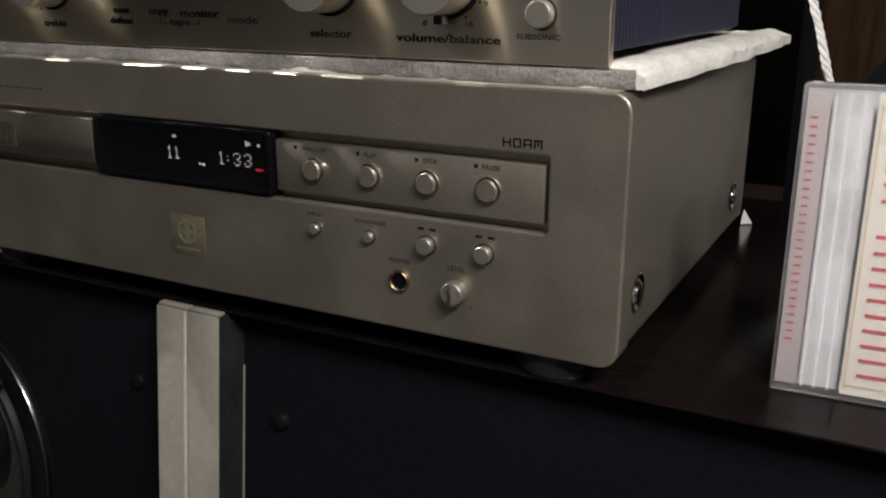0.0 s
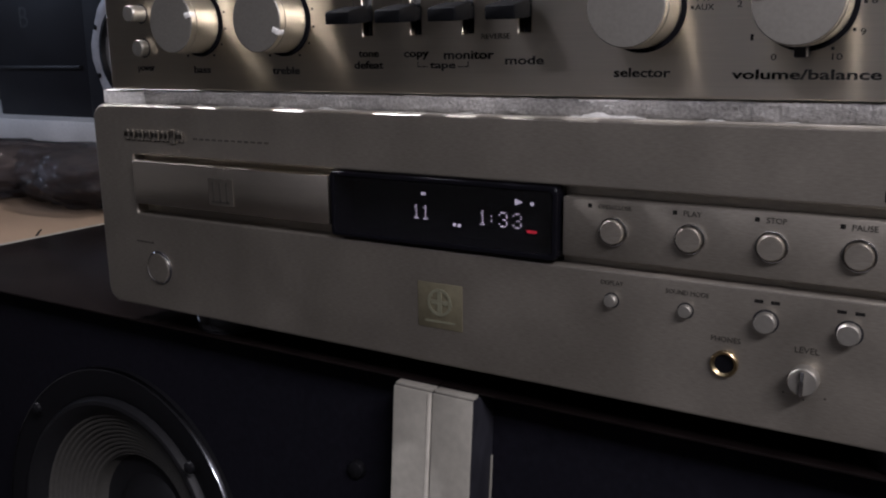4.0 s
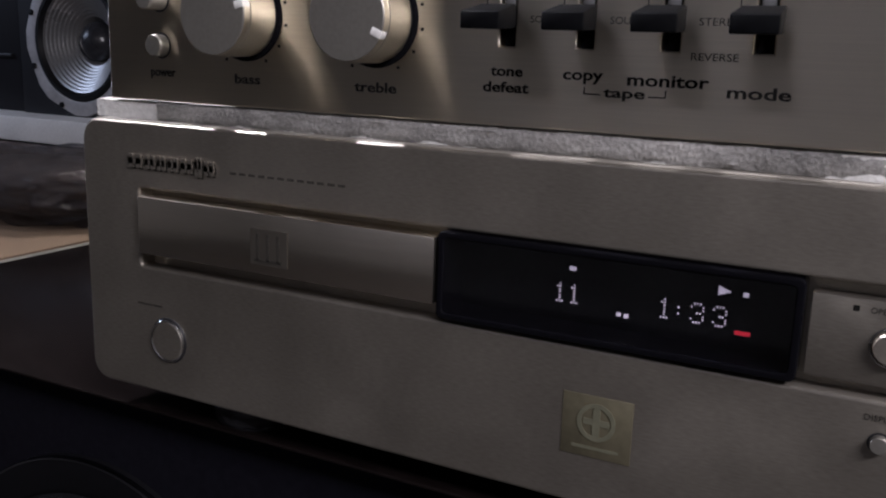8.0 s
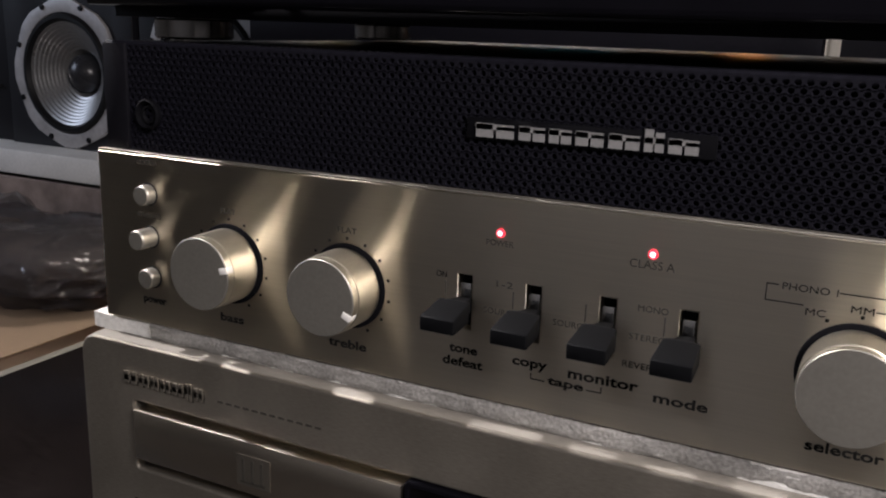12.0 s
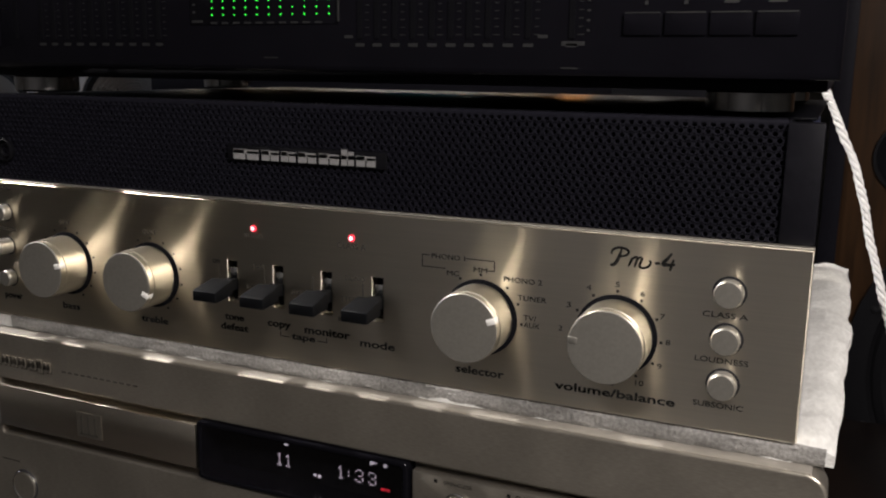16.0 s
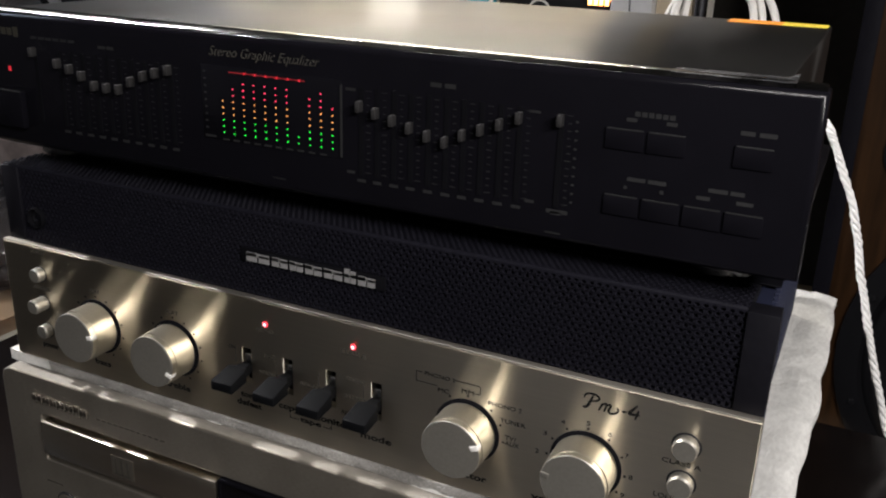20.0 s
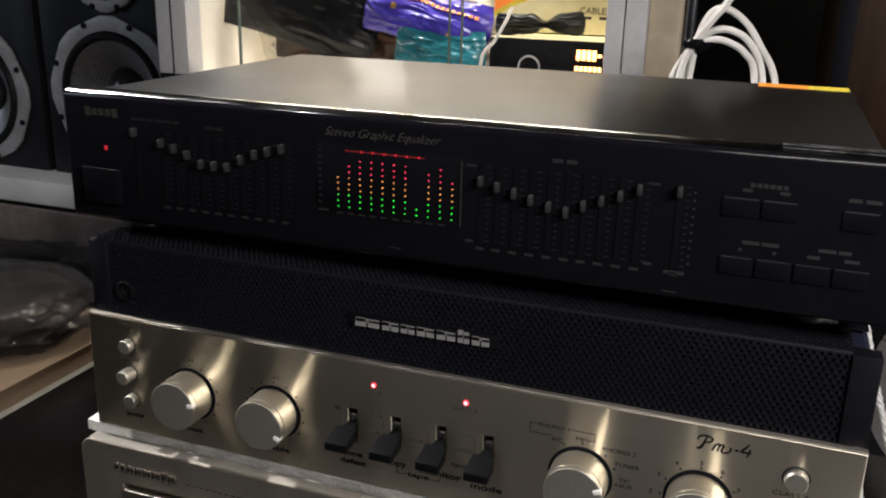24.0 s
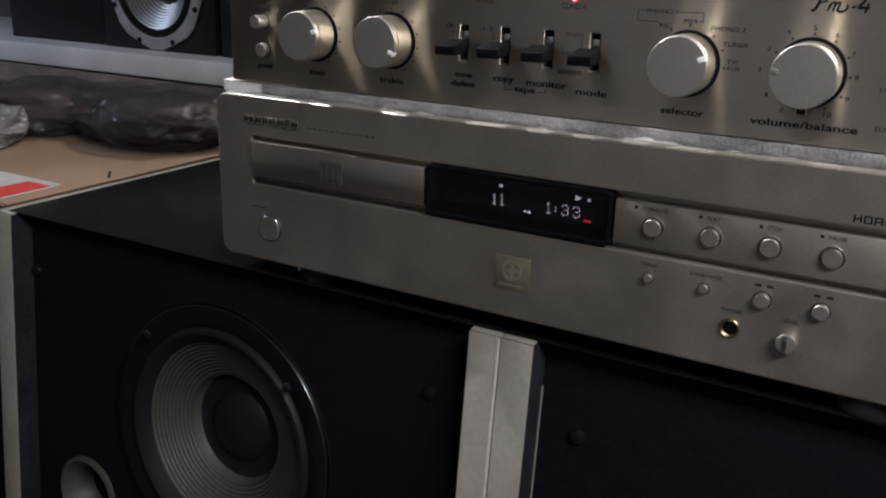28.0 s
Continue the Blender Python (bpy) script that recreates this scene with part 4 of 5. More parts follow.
for w, x, z, width in (("FLAT", 0.0778, 0.1826, 0.0070), ("FLAT", 0.1325, 0.1822, 0.0080), ("PHONES", 0.0364, 0.1978, 0.0105), ("SPEAKERS", 0.0366, 0.1760, 0.0130), ("PHONO 1", 0.2890, 0.1852, 0.0150),
                       ("MC", 0.2912, 0.1786, 0.0054), ("MM", 0.3033, 0.1812, 0.0060), ("PHONO 2", 0.3215, 0.1786, 0.0160), ("TUNER", 0.3256, 0.1716, 0.0120), ("TV/", 0.3250, 0.1636, 0.0054), ("AUX", 0.3258, 0.1606, 0.0066),
                       ("ON", 0.1712, 0.1719, 0.0040), ("MONO", 0.2450, 0.1714, 0.0095), ("STEREO", 0.2440, 0.1618, 0.0118), ("REVERSE", 0.2432, 0.1522, 0.0130), ("SOURCE", 0.1935, 0.1618, 0.0118), ("SOURCE", 0.2185, 0.1618, 0.0118), ("1-2", 0.1949, 0.1716, 0.0060),
                       ("CLASS A", 0.3996, 0.1741, 0.0160), ("LOUDNESS", 0.3995, 0.1567, 0.0190), ("SUBSONIC", 0.3994, 0.1393, 0.0180),
                       ("2", 0.3378, 0.1613, 0.0017), ("3", 0.3408, 0.1712, 0.0017), ("4", 0.3485, 0.1790, 0.0019), ("5", 0.3596, 0.1814, 0.0017), ("6", 0.3693, 0.1788, 0.0017), ("7", 0.3772, 0.1708, 0.0017), ("8", 0.3798, 0.1610, 0.0017), ("9", 0.3772, 0.1512, 0.0017), ("10", 0.3700, 0.1434, 0.0032), ("0", 0.3500, 0.1434, 0.0018), ("1", 0.3425, 0.1500, 0.0009)):
    letters(w, x, z, AY, width, amp, M_PRINT_FAINT if z > 0.195 or (x < 0.26 and width > 0.0045) else M_PRINT, height=0.0021)
lw = 0.00035
bars([(0.2772, 0.1828, lw, 0.0052), (0.2788, 0.1853, 0.0034, lw), (0.3030, 0.1853, 0.0125, lw), (0.3093, 0.1832, lw, 0.0042), (0.2825, 0.1803, 0.0105, lw), (0.3080, 0.1812, 0.0026, lw)], AY, amp, M_PRINT, "bracket_line")
bars([(0.2060, 0.1413, lw, 0.0022), (0.2085, 0.1403, 0.0050, lw), (0.2280, 0.1403, 0.0050, lw), (0.2304, 0.1413, lw, 0.0022)], AY, amp, M_PRINT, "bracket_line")
for x in SW:
    bars([(x - 0.0072, 0.1665, lw, 0.0060)], AY, amp, M_PRINT_FAINT, "bracket_line")
# script model mark as plain pen strokes
mark = [((0.02, 0.66), (0.04, 0.90), (0.16, 1.06), (0.32, 1.04), (0.41, 0.88), (0.36, 0.66), (0.22, 0.54)),
        ((0.25, 0.98), (0.20, 0.60), (0.14, 0.22), (0.06, 0.02), (0.00, 0.06)),
        ((0.42, 0.02), (0.48, 0.38), (0.50, 0.56)), ((0.49, 0.44), (0.57, 0.60), (0.61, 0.52), (0.56, 0.02)),
        ((0.60, 0.42), (0.68, 0.60), (0.72, 0.52), (0.67, 0.12), (0.74, 0.00), (0.86, 0.10), (0.92, 0.34), (0.88, 0.50)),
        ((1.01, 0.34), (1.07, 0.36), (1.13, 0.37)), ((1.38, 1.00), (1.28, 0.66), (1.19, 0.34), (1.32, 0.33), (1.46, 0.36)), ((1.42, 0.66), (1.39, 0.34), (1.35, 0.00))]
for k, line in enumerate(mark):
    bm = tube([(0.3563 + 0.0166 * a, 0.0, 0.1887 + 0.0066 * b) for a, b in line], lambda t, k=k: 0.00036 + (0.00034 if k in (1, 6) else 0.00018) * math.sin(math.pi * t), 6, 5)
    for v in bm.verts:
        v.co.y *= 0.3
    part("script_mark", bm, M_PRINT, amp, at=(0, AY - 0.0001, 0))

# ---- graphic equaliser ----
eq = thing("graphic_equaliser", "black stereo graphic equaliser with grey lid and glowing spectrum", "equaliser", (0.217, 0.13, 0.2456))
EX0, EX1, EZ0, EZ1, EY = 0.0042, 0.4305, 0.2590, 0.3288, 0.0095
part("front_panel", plate([(EX0, EZ0), (EX1, EZ0), (EX1, EZ1), (EX0, EZ1)], [], EY, EY + 0.012, 0.0030), M_BLACK_GLOSS, eq, "glossy black front panel", angle=60)
part("lid", box(EX0 + 0.0135, EX1 - 0.0145, EY + 0.0123, 0.253, EZ0 + 0.002, EZ1 + 0.0006, 0.0012), M_LID, eq, "grey painted steel lid with worn front edge")
bm = bmesh.new()
ends = []
for x in (EX0 + 0.0012, EX1 - 0.0012):
    crown = [(EY + 0.0028 + 0.0090 * i / 10, EZ1 + 0.0001 + 0.0020 * math.sin(math.pi * i / 10) ** 0.8) for i in range(11)]
    ends.append([bm.verts.new((x, yy, zz)) for yy, zz in crown])
for i in range(10):
    bm.faces.new((ends[0][i], ends[0][i + 1], ends[1][i + 1], ends[1][i]))
for e in ends:
    bm.faces.new(e)
part("chrome_edge", bm, M_DARK_EDGE, eq, "polished rounded top edge", angle=60)
ef = finish(lathe([(0.0, 0), (0.0158, 0), (0.0168, 0.0010), (0.0168, 0.0079), (0.0160, 0.0087), (0, 0.0087)], 48, "z"), "eq_foot", M_CHROME_FOOT)
for x, y in ((0.0240, 0.0520), (0.3980, 0.0520), (0.0240, 0.2150), (0.3980, 0.2150)):
    part("foot", ef, None, eq, "round chromed foot", at=(x, y, 0.2460))
part("bottom_pan", box(EX0 + 0.0040, EX1 - 0.0040, EY + 0.0123, 0.2520, 0.2548, EZ0 + 0.0018, 0.0006), M_TRIM, eq, "matt black bottom pan")
LEFT = [(0.0522, 0.3102), (0.0691, 0.3059), (0.0770, 0.3038), (0.0852, 0.3011), (0.0933, 0.2969), (0.1013, 0.2967), (0.1093, 0.2968), (0.1176, 0.3014), (0.1257, 0.3050), (0.1335, 0.3072), (0.1415, 0.3093)]
RIGHT = [(0.2466, 0.3039), (0.2546, 0.3018), (0.2628, 0.2997), (0.2709, 0.2975), (0.2793, 0.2952), (0.2875, 0.2936), (0.2953, 0.2975), (0.3033, 0.3008), (0.3115, 0.3040), (0.3197, 0.3076), (0.3368, 0.3087)]
cap = finish(box(-0.0010, 0.0010, -0.0040, 0.0, -0.0023, 0.0023, 0.0003), "slider_cap", M_SLIDER)
track = finish(box(-0.0011, 0.0011, -0.0004, 0.0, -0.0195, 0.0195), "slider_track", M_VOID)
for x, z in LEFT + RIGHT:
    tr = part("slider_track", track, None, eq, "dark slider slot", at=(x, EY, 0.2925))
    part("slider_cap", cap, None, tr, "grey slider cap", at=(x, EY - 0.0002, z))
for group in (LEFT[1:], RIGHT[:10], RIGHT[10:]):
    pieces = []
    for x, z in group:
        for i in range(13):
            zz = 0.2745 + i * 0.0030
            wide = 0.0026 if i % 6 == 0 else 0.0017
            pieces += [(x + 0.0034, zz, wide, 0.0003)]
    bars(pieces, EY, eq, M_GREY_PRINT, "scale")
    bars([(x, 0.2705, 0.0042, 0.0013) for x, z in group], EY, eq, M_WHITE_PRINT if group is not LEFT[1:] else M_GREY_PRINT, "frequency_print")
bars([(0.3374, 0.2712, 0.0090, 0.0016)], EY, eq, M_WHITE_PRINT)
bars([(0.3430, 0.2760 + 0.0036 * i, 0.0012, 0.0008) for i in range(10)], EY, eq, M_WHITE_PRINT)
bars([(0.2412, 0.3105, 0.0050, 0.0012), (0.2412, 0.2738, 0.0040, 0.0012), (0.3255, 0.3105, 0.0050, 0.0010), (0.3255, 0.2738, 0.0040, 0.0012)], EY, eq, M_WHITE_PRINT)
bars([(0.2820, 0.3165, 0.0050, 0.0018), (0.2885, 0.3165, 0.0050, 0.0018), (0.0985, 0.3160, 0.0050, 0.0015), (0.1040, 0.3160, 0.0045, 0.0015)], EY, eq, M_GREY_PRINT)
bars([(0.0520 + 0.0052 * i, 0.3172, 0.0042, 0.0013) for i in range(6)], EY, eq, M_GREY_PRINT)
letters("Stereo Graphic Equalizer", 0.1955, 0.3199, EY, 0.0605, eq, mat("gold_silver_print", (0.092, 0.086, 0.072), 0.4, 0.4), height=0.0056, name="title", shear=0.45, bold=-0.018)
bars([(0.0215 + 0.0044 * i, 0.3191, 0.0036, 0.0050 if i in (0, 4) else 0.0036) for i in range(5)], EY, eq, mat("dull_gold_print", (0.026, 0.024, 0.018), 0.45), "maker_blocks")
part("power_lamp", cbox(0.0016, 0.0006, 0.0024), M_RED_DIM, eq, "red power lamp", at=(0.0318, EY - 0.0002, 0.2998))
pw = part("power_switch", box(0.0170, 0.0415, EY - 0.0040, EY, 0.2690, 0.2885, 0.0008), M_BLACK_GLOSS, eq, "black power switch with bright top edge")
part("switch_line", box(0.0175, 0.0410, EY - 0.0042, EY - 0.0036, 0.2884, 0.2890), M_WHITE_PRINT, pw)
window = part("spectrum_window", box(0.1600, 0.2365, EY - 0.0004, EY, 0.2790, 0.3140, 0.0002), M_DISPLAY, eq, "black spectrum window")
part("window_edge", box(0.2363, 0.2369, EY - 0.0010, EY, 0.2800, 0.3120), M_GREY_PRINT, eq)
bars([(0.1622, 0.2845 + 0.0033 * i, 0.0014, 0.0008) for i in range(9)], EY - 0.0004, eq, M_WHITE_PRINT)
bars([(0.1640, 0.2805, 0.0060, 0.0010)] + [(0.1730 + 0.0060 * i, 0.2798, 0.0036, 0.0008) for i in range(10)], EY - 0.0004, eq, M_WHITE_PRINT)
bars([(0.1790 + 0.0060 * i, 0.3116, 0.0056, 0.0005) for i in range(7)], EY - 0.0004, eq, M_RED_LINE, "peak_line")
bars([(0.1850 + 0.0060 * i, 0.3116, 0.0010, 0.0009) for i in range(6)], EY - 0.0005, eq, M_RED_DIM, "peak_dots")
HEIGHTS = (6, 8, 9, 9, 9, 9, 9, 2, 8, 9, 7)
SEGMENTS = [finish(lathe([(0, 0.0003), (0.00026, 0.0003), (0.00037, 0)], 10), "spectrum_segment", m) for m in (M_G, M_Y, M_R)]
for c, h in enumerate(HEIGHTS):
    for r in range(h):
        part("spectrum_segment", SEGMENTS[0 if r < 3 else 1 if r < 6 else 2], None, window, at=(0.1723 + 0.0060 * c, EY - 0.0007, 0.2832 + r * 0.00296))
for x0, x1, z in ((0.3545, 0.3695, 0.3060), (0.3705, 0.3850, 0.3060), (0.4022, 0.4162, 0.3050), (0.3560, 0.3698, 0.2800), (0.3708, 0.3855, 0.2800), (0.3865, 0.4008, 0.2800), (0.4018, 0.4160, 0.2800)):
    b = part("preset_button", box(x0, x1, EY - 0.0009, EY, z - 0.0060, z + 0.0022, 0.0004), M_BLACK_GLOSS, eq, "black flat push button")
    # Grey strip stands in for the lit upper face of the button.
    part("lit_button_edge", box(x0 + 0.0006, x1 - 0.0006, EY - 0.0011, EY - 0.0005, z + 0.0018, z + 0.00225), M_GREY_PRINT, b)
bars([(0.3660 + 0.0026 * i, 0.3142, 0.0020, 0.0018) for i in range(6)] + [(0.3640, 0.3118, 0.0040, 0.0014), (0.3790, 0.3118, 0.0040, 0.0014)], EY, eq, M_GREY_PRINT)
bars([(0.4060, 0.3118, 0.0050, 0.0016), (0.4130, 0.3118, 0.0060, 0.0016)], EY, eq, M_GREY_PRINT)
bars([(0.3680, 0.2890, 0.0070, 0.0015), (0.3760, 0.2890, 0.0070, 0.0015), (0.3985, 0.2892, 0.0070, 0.0015), (0.4055, 0.2892, 0.0050, 0.0015), (0.3640, 0.2856, 0.0012, 0.0014), (0.3780, 0.2856, 0.0014, 0.0014), (0.3935, 0.2858, 0.0050, 0.0014), (0.4085, 0.2858, 0.0060, 0.0014)], EY, eq, M_WHITE_PRINT)
part("lower_mark", box(0.1990, 0.2060, EY - 0.0002, EY, 0.2648, 0.2653), M_GREY_PRINT, eq)
part("lower_mark", box(0.3330, 0.3395, EY - 0.0002, EY, 0.2618, 0.2624), M_GREY_PRINT, eq)
bm = bmesh.new()
rows = []
for i in range(41):
    u = i / 40
    rows.append([bm.verts.new((0.3755 + 0.0435 * u, 0.0125 + 0.0140 * v + 0.0008 * noise.noise(Vector((u * 7, v * 3, 1))), EZ1 + 0.00165 + 0.0004 * abs(noise.noise(Vector((u * 16, v * 5, 3)))) + (0.0014 * max(0, u - 0.9) * 10 * v))) for v in (0, 0.25, 0.5, 0.75, 1)])
for p, q in zip(rows, rows[1:]):
    for k in range(4):
        bm.faces.new((p[k], p[k + 1], q[k + 1], q[k]))
bmesh.ops.solidify(bm, geom=bm.faces[:], thickness=0.0001)
tagged(part("clear_tape", bm, M_TAPE, angle=60), "strip of dusty clear tape on the equaliser lid", "tape")
st = thing("warning_sticker", "orange and yellow sticker at the back of the lid", "sticker", (0.39, 0.225, EZ1 + 0.0006))
part("orange_half", box(0.3600, 0.3900, 0.2340, 0.2520, EZ1 + 0.0007, EZ1 + 0.0010), M_ORANGE_STICKER, st)
part("yellow_half", box(0.3902, 0.4145, 0.2340, 0.2520, EZ1 + 0.0007, EZ1 + 0.0010), M_YELLOW, st)


# ---- disc case standing beside the player ----
case = thing("disc_case", "clear plastic disc case with ivory cover and dark red title", "disc case", (0.4925, 0.0405, 0.0))
cx, cy = 0.4925, 0.0405
shell = part("shell", box(cx, cx + 0.142, cy, cy + 0.0100, 0.0002, 0.1240, 0.0008), M_CLEAR, case, "clear polystyrene shell")
shell.visible_shadow = False
part("cover_card", box(cx + 0.0260, cx + 0.1400, cy + 0.0016, cy + 0.0022, 0.0030, 0.1212), M_COVER, case, "ivory cover card")
part("backing_card", box(cx + 0.0020, cx + 0.1400, cy + 0.0082, cy + 0.0086, 0.0030, 0.1212), M_CASE_TRAY, case)
part("spine_card", box(cx + 0.0018, cx + 0.0100, cy + 0.0012, cy + 0.0016, 0.0040, 0.1205), M_PINK, case, "pink-white spine card")
part("hinge_tray", box(cx + 0.0108, cx + 0.0248, cy + 0.0034, cy + 0.0040, 0.0040, 0.1205), M_CASE_TRAY, case, "pale inner tray edge")
for i in range(3):
    rib = part("hinge_rib", box(cx + 0.0112 + i * 0.0048, cx + 0.0124 + i * 0.0048, cy - 0.0007, cy - 0.0001, 0.004, 0.120, 0.0002), M_CLEAR, case, "clear raised hinge rib")
    rib.visible_shadow = False
bars([(cx + 0.0050, 0.0230 + 0.0034 * i, 0.0026, 0.0007) for i in range(27)], cy + 0.0010, case, M_TITLE, "spine_print_bar")
bars([(cx + 0.0275, 0.062, 0.0004, 0.112), (cx + 0.0840, 0.1168, 0.1125, 0.0004), (cx + 0.0840, 0.0070, 0.1125, 0.0004)], cy + 0.0014, case, M_TAN, "cover_line")
pieces = []
for z in (0.0150, 0.0275, 0.0400, 0.0525, 0.0650, 0.0850, 0.0965, 0.1080):
    pieces += [(cx + 0.0400, z - 0.0032, 0.0175, 0.0013), (cx + 0.0400, z + 0.0032, 0.0175, 0.0013)]
bars(pieces, cy + 0.0013, case, M_TITLE, "title_bar")
case.rotation_euler = (0, 0, radians(3))

# ---- white cord hanging behind the stack ----
twist = [(0.4190, 0.360, 0.2560), (0.4235, 0.360, 0.2450), (0.4314, 0.360, 0.2282), (0.4451, 0.360, 0.1976), (0.4530, 0.361, 0.1720), (0.4591, 0.362, 0.1462), (0.4680, 0.363, 0.1180), (0.4760, 0.364, 0.0900), (0.4860, 0.366, 0.0600), (0.4980, 0.370, 0.0250), (0.5100, 0.372, 0.0)]
rope = thing("cord", "white twisted cotton cord hanging behind the stack", "cord", twist[-1])
for phase in (0, 2.094, 4.189):
    strand, n = [], 150
    for i in range(n + 1):
        u = i / n * (len(twist) - 1)
        k = min(int(u), len(twist) - 2)
        p = Vector(twist[k]).lerp(Vector(twist[k + 1]), u - k)
        a = i * 0.62 + phase + 0.5 * noise.noise(Vector((i * 0.13, 2, 5)))
        q = 0.0015 * min(1, i / 8)
        strand.append((p.x + q * math.cos(a), p.y + q * math.sin(a), p.z + 0.0008 * math.sin(a * 0.5)))
    part("strand", tube(strand, lambda t, k=phase: 0.0016 * min(1, 0.2 + t * 14) * (1 + 0.28 * noise.noise(Vector((t * 46, k, 3)))), 7, 2), M_ROPE, rope, "white cotton strand")

# ---- brown loudspeaker standing behind ----
bs = thing("wooden_speaker", "brown veneered loudspeaker with round port and large woofer", "loudspeaker", (0.66, 0.78, -0.12))
BY = 0.62
part("cabinet", plate([(0.424, -0.12), (0.90, -0.12), (0.90, 0.75), (0.424, 0.75)], [], BY, 1.0, 0.002), M_VENEER, bs, "brown wood veneer cabinet")
part("edge_strip", box(0.4235, 0.4400, BY - 0.0025, BY - 0.0002, -0.118, 0.748, 0.0008), M_CAB_BLACK, bs, "black strip along the front edge")
part("port_tube", lathe([(0.0365, 0.0), (0.0365, 0.003), (0.0335, 0.0035), (0.0325, 0.0005)], 44), M_RING, bs, "round black port ring", at=(0.5005, BY, 0.186))
part("port_hole", lathe([(0.0328, 0.0006), (0, 0.0006)], 40), M_VOID, bs, at=(0.5005, BY, 0.186))
w = part("woofer", lathe([(0.186, 0), (0.186, 0.006), (0.180, 0.009), (0.164, 0.009), (0.160, 0.004), (0.150, 0.010), (0.136, 0.003)], 72), M_RING, bs, "large black woofer", at=(0.642, BY, 0.068 - 0.088))
part("cone", lathe([(0.136, 0.003), (0.060, 0.0010), (0.058, 0.006), (0.0, 0.012)], 60), M_CONE_DARK, w, at=(0.642, BY - 0.0005, -0.020))
for a in (200, 160, 235, 125):
    part("woofer_screw", lathe([(0.004, 0.009), (0.003, 0.0115), (0, 0.012)], 12), M_RING, w, at=(0.642 + 0.172 * math.cos(radians(a)), BY, -0.02 + 0.172 * math.sin(radians(a))))
tagged(part("board", box(0.30, 1.0, 0.60, 1.05, -0.156, -0.1203, 0.002), M_PLINTH), "pale wooden board under the brown loudspeaker", "board")
tagged(part("plinth_box", box(0.32, 1.0, 0.63, 1.05, FLOOR_Z, -0.1565, 0.002), M_CAB_BLACK), "black box carrying the wooden board", "box")

# ---- shelf with two black loudspeakers ----
slab("wall_shelf", -2.2, -0.42, 0.83, 1.30, -0.030, 0.0145, M_SHELF, "thick white painted shelf against the wall", "shelf", 0.004)
slab("shelf_back", -2.2, -0.20, 1.30, 1.32, -0.047, 1.0, M_WALL, "dark panel behind the shelf", "panel")


def octagon(r, k=0.80):
    pts = []
    for i in range(8):
        for d in (-16, -8, 0, 8, 16):
            a = radians(45 * i + d + 22.5)
            q = r * (1.0 if abs(d) < 12 else 0.995)
            pts.append((q * math.cos(a) / math.cos(radians(d)) * 0.965, q * math.sin(a) / math.cos(radians(d)) * 0.965))
    return pts


def shelf_speaker(x0, x1, wz, y):
    ob = thing("shelf_speaker", "black two-way loudspeaker with silver-grey basket rings", "loudspeaker", ((x0 + x1) / 2, y + 0.15, 0.0147), group="loudspeakers on the shelf")
    mx = (x0 + x1) / 2
    part("cabinet", plate([(x0, 0.0147), (x1, 0.0147), (x1, 0.52), (x0, 0.52)], [circle(mx, wz, 0.107), circle(mx, 0.378, 0.051)], y, y + 0.28, 0.002), M_SPK_BOX, ob, "black vinyl cabinet")
    part("back_panel", box(x0, x1, y + 0.2802, y + 0.30, 0.0147, 0.52), M_SPK_BOX, ob)
    c = ((x0 + x1) / 2, y, wz)
    for (name, c, r, cone) in (("woofer", c, 0.134, 0.100), ("midrange", ((x0 + x1) / 2, y, 0.378), 0.072, 0.048)):
        hole = [(cone * 1.08 * math.cos(2 * math.pi * i / 48), cone * 1.08 * math.sin(2 * math.pi * i / 48)) for i in range(48)]
        bk = part(name, plate(octagon(r), [hole], -0.006, 0.0, 0.0012), M_BASKET, ob, "silver-grey eight-sided basket ring", at=c, angle=40)
        part("surround", lathe([(cone * 1.08, 0.004), (cone * 1.03, 0.011), (cone * 0.97, 0.011), (cone * 0.92, 0.003)], 56), M_RUBBER, bk, "black rubber surround", at=c)
        prof = [(cone * 0.92, 0.003)]
        n = 9 if name == "woofer" else 3
        for i in range(n):
            q = cone * (0.92 - 0.055 * (i + 1))
            dd = 0.003 - 0.0045 * (i + 1)
            prof += [(q + cone * 0.012, dd + 0.0028), (q, dd)]
        prof += [(cone * 0.36, -0.046), (cone * 0.35, -0.05)]
        part("cone", lathe(prof, 56), M_CONE_DARK, bk, "dark ribbed cone", at=c)
        part("dust_cap", lathe([(cone * 0.36, -0.046), (cone * 0.33, -0.030), (cone * 0.22, -0.018), (cone * 0.1, -0.013), (0, -0.012)], 40), M_DOME, bk, "glossy black dome", at=c)
        part("hollow", lathe([(cone * 0.9, -0.052), (0, -0.052)], 40), M_VOID, bk, at=c)
        sc = finish(lathe([(0.0055, 0.006), (0.005, 0.0085), (0.002, 0.0092), (0, 0.0086)], 14), "basket_screw", M_RING)
        for i in range(8):
            a = radians(45 * i + 22.5)
            part("basket_screw", sc, None, bk, at=(c[0] + r * 0.93 * math.cos(a), y, c[2] + r * 0.93 * math.sin(a)))
    return ob


shelf_speaker(-0.856, -0.560, 0.168, 0.90)
shelf_speaker(-1.190, -0.872, 0.150, 0.90)
tb = thing("speaker_box", "black loudspeaker with plain front and small white letter", "loudspeaker", (-1.36, 1.05, 0.0147), group="loudspeakers on the shelf")
part("cabinet", box(-1.52, -1.200, 0.91, 1.20, 0.0147, 0.52, 0.003), M_SPK_BOX, tb, "black vinyl cabinet")
letters("B", -1.40, 0.225, 0.9098, 0.030, tb, M_WHITE_PRINT, name="white_letter")
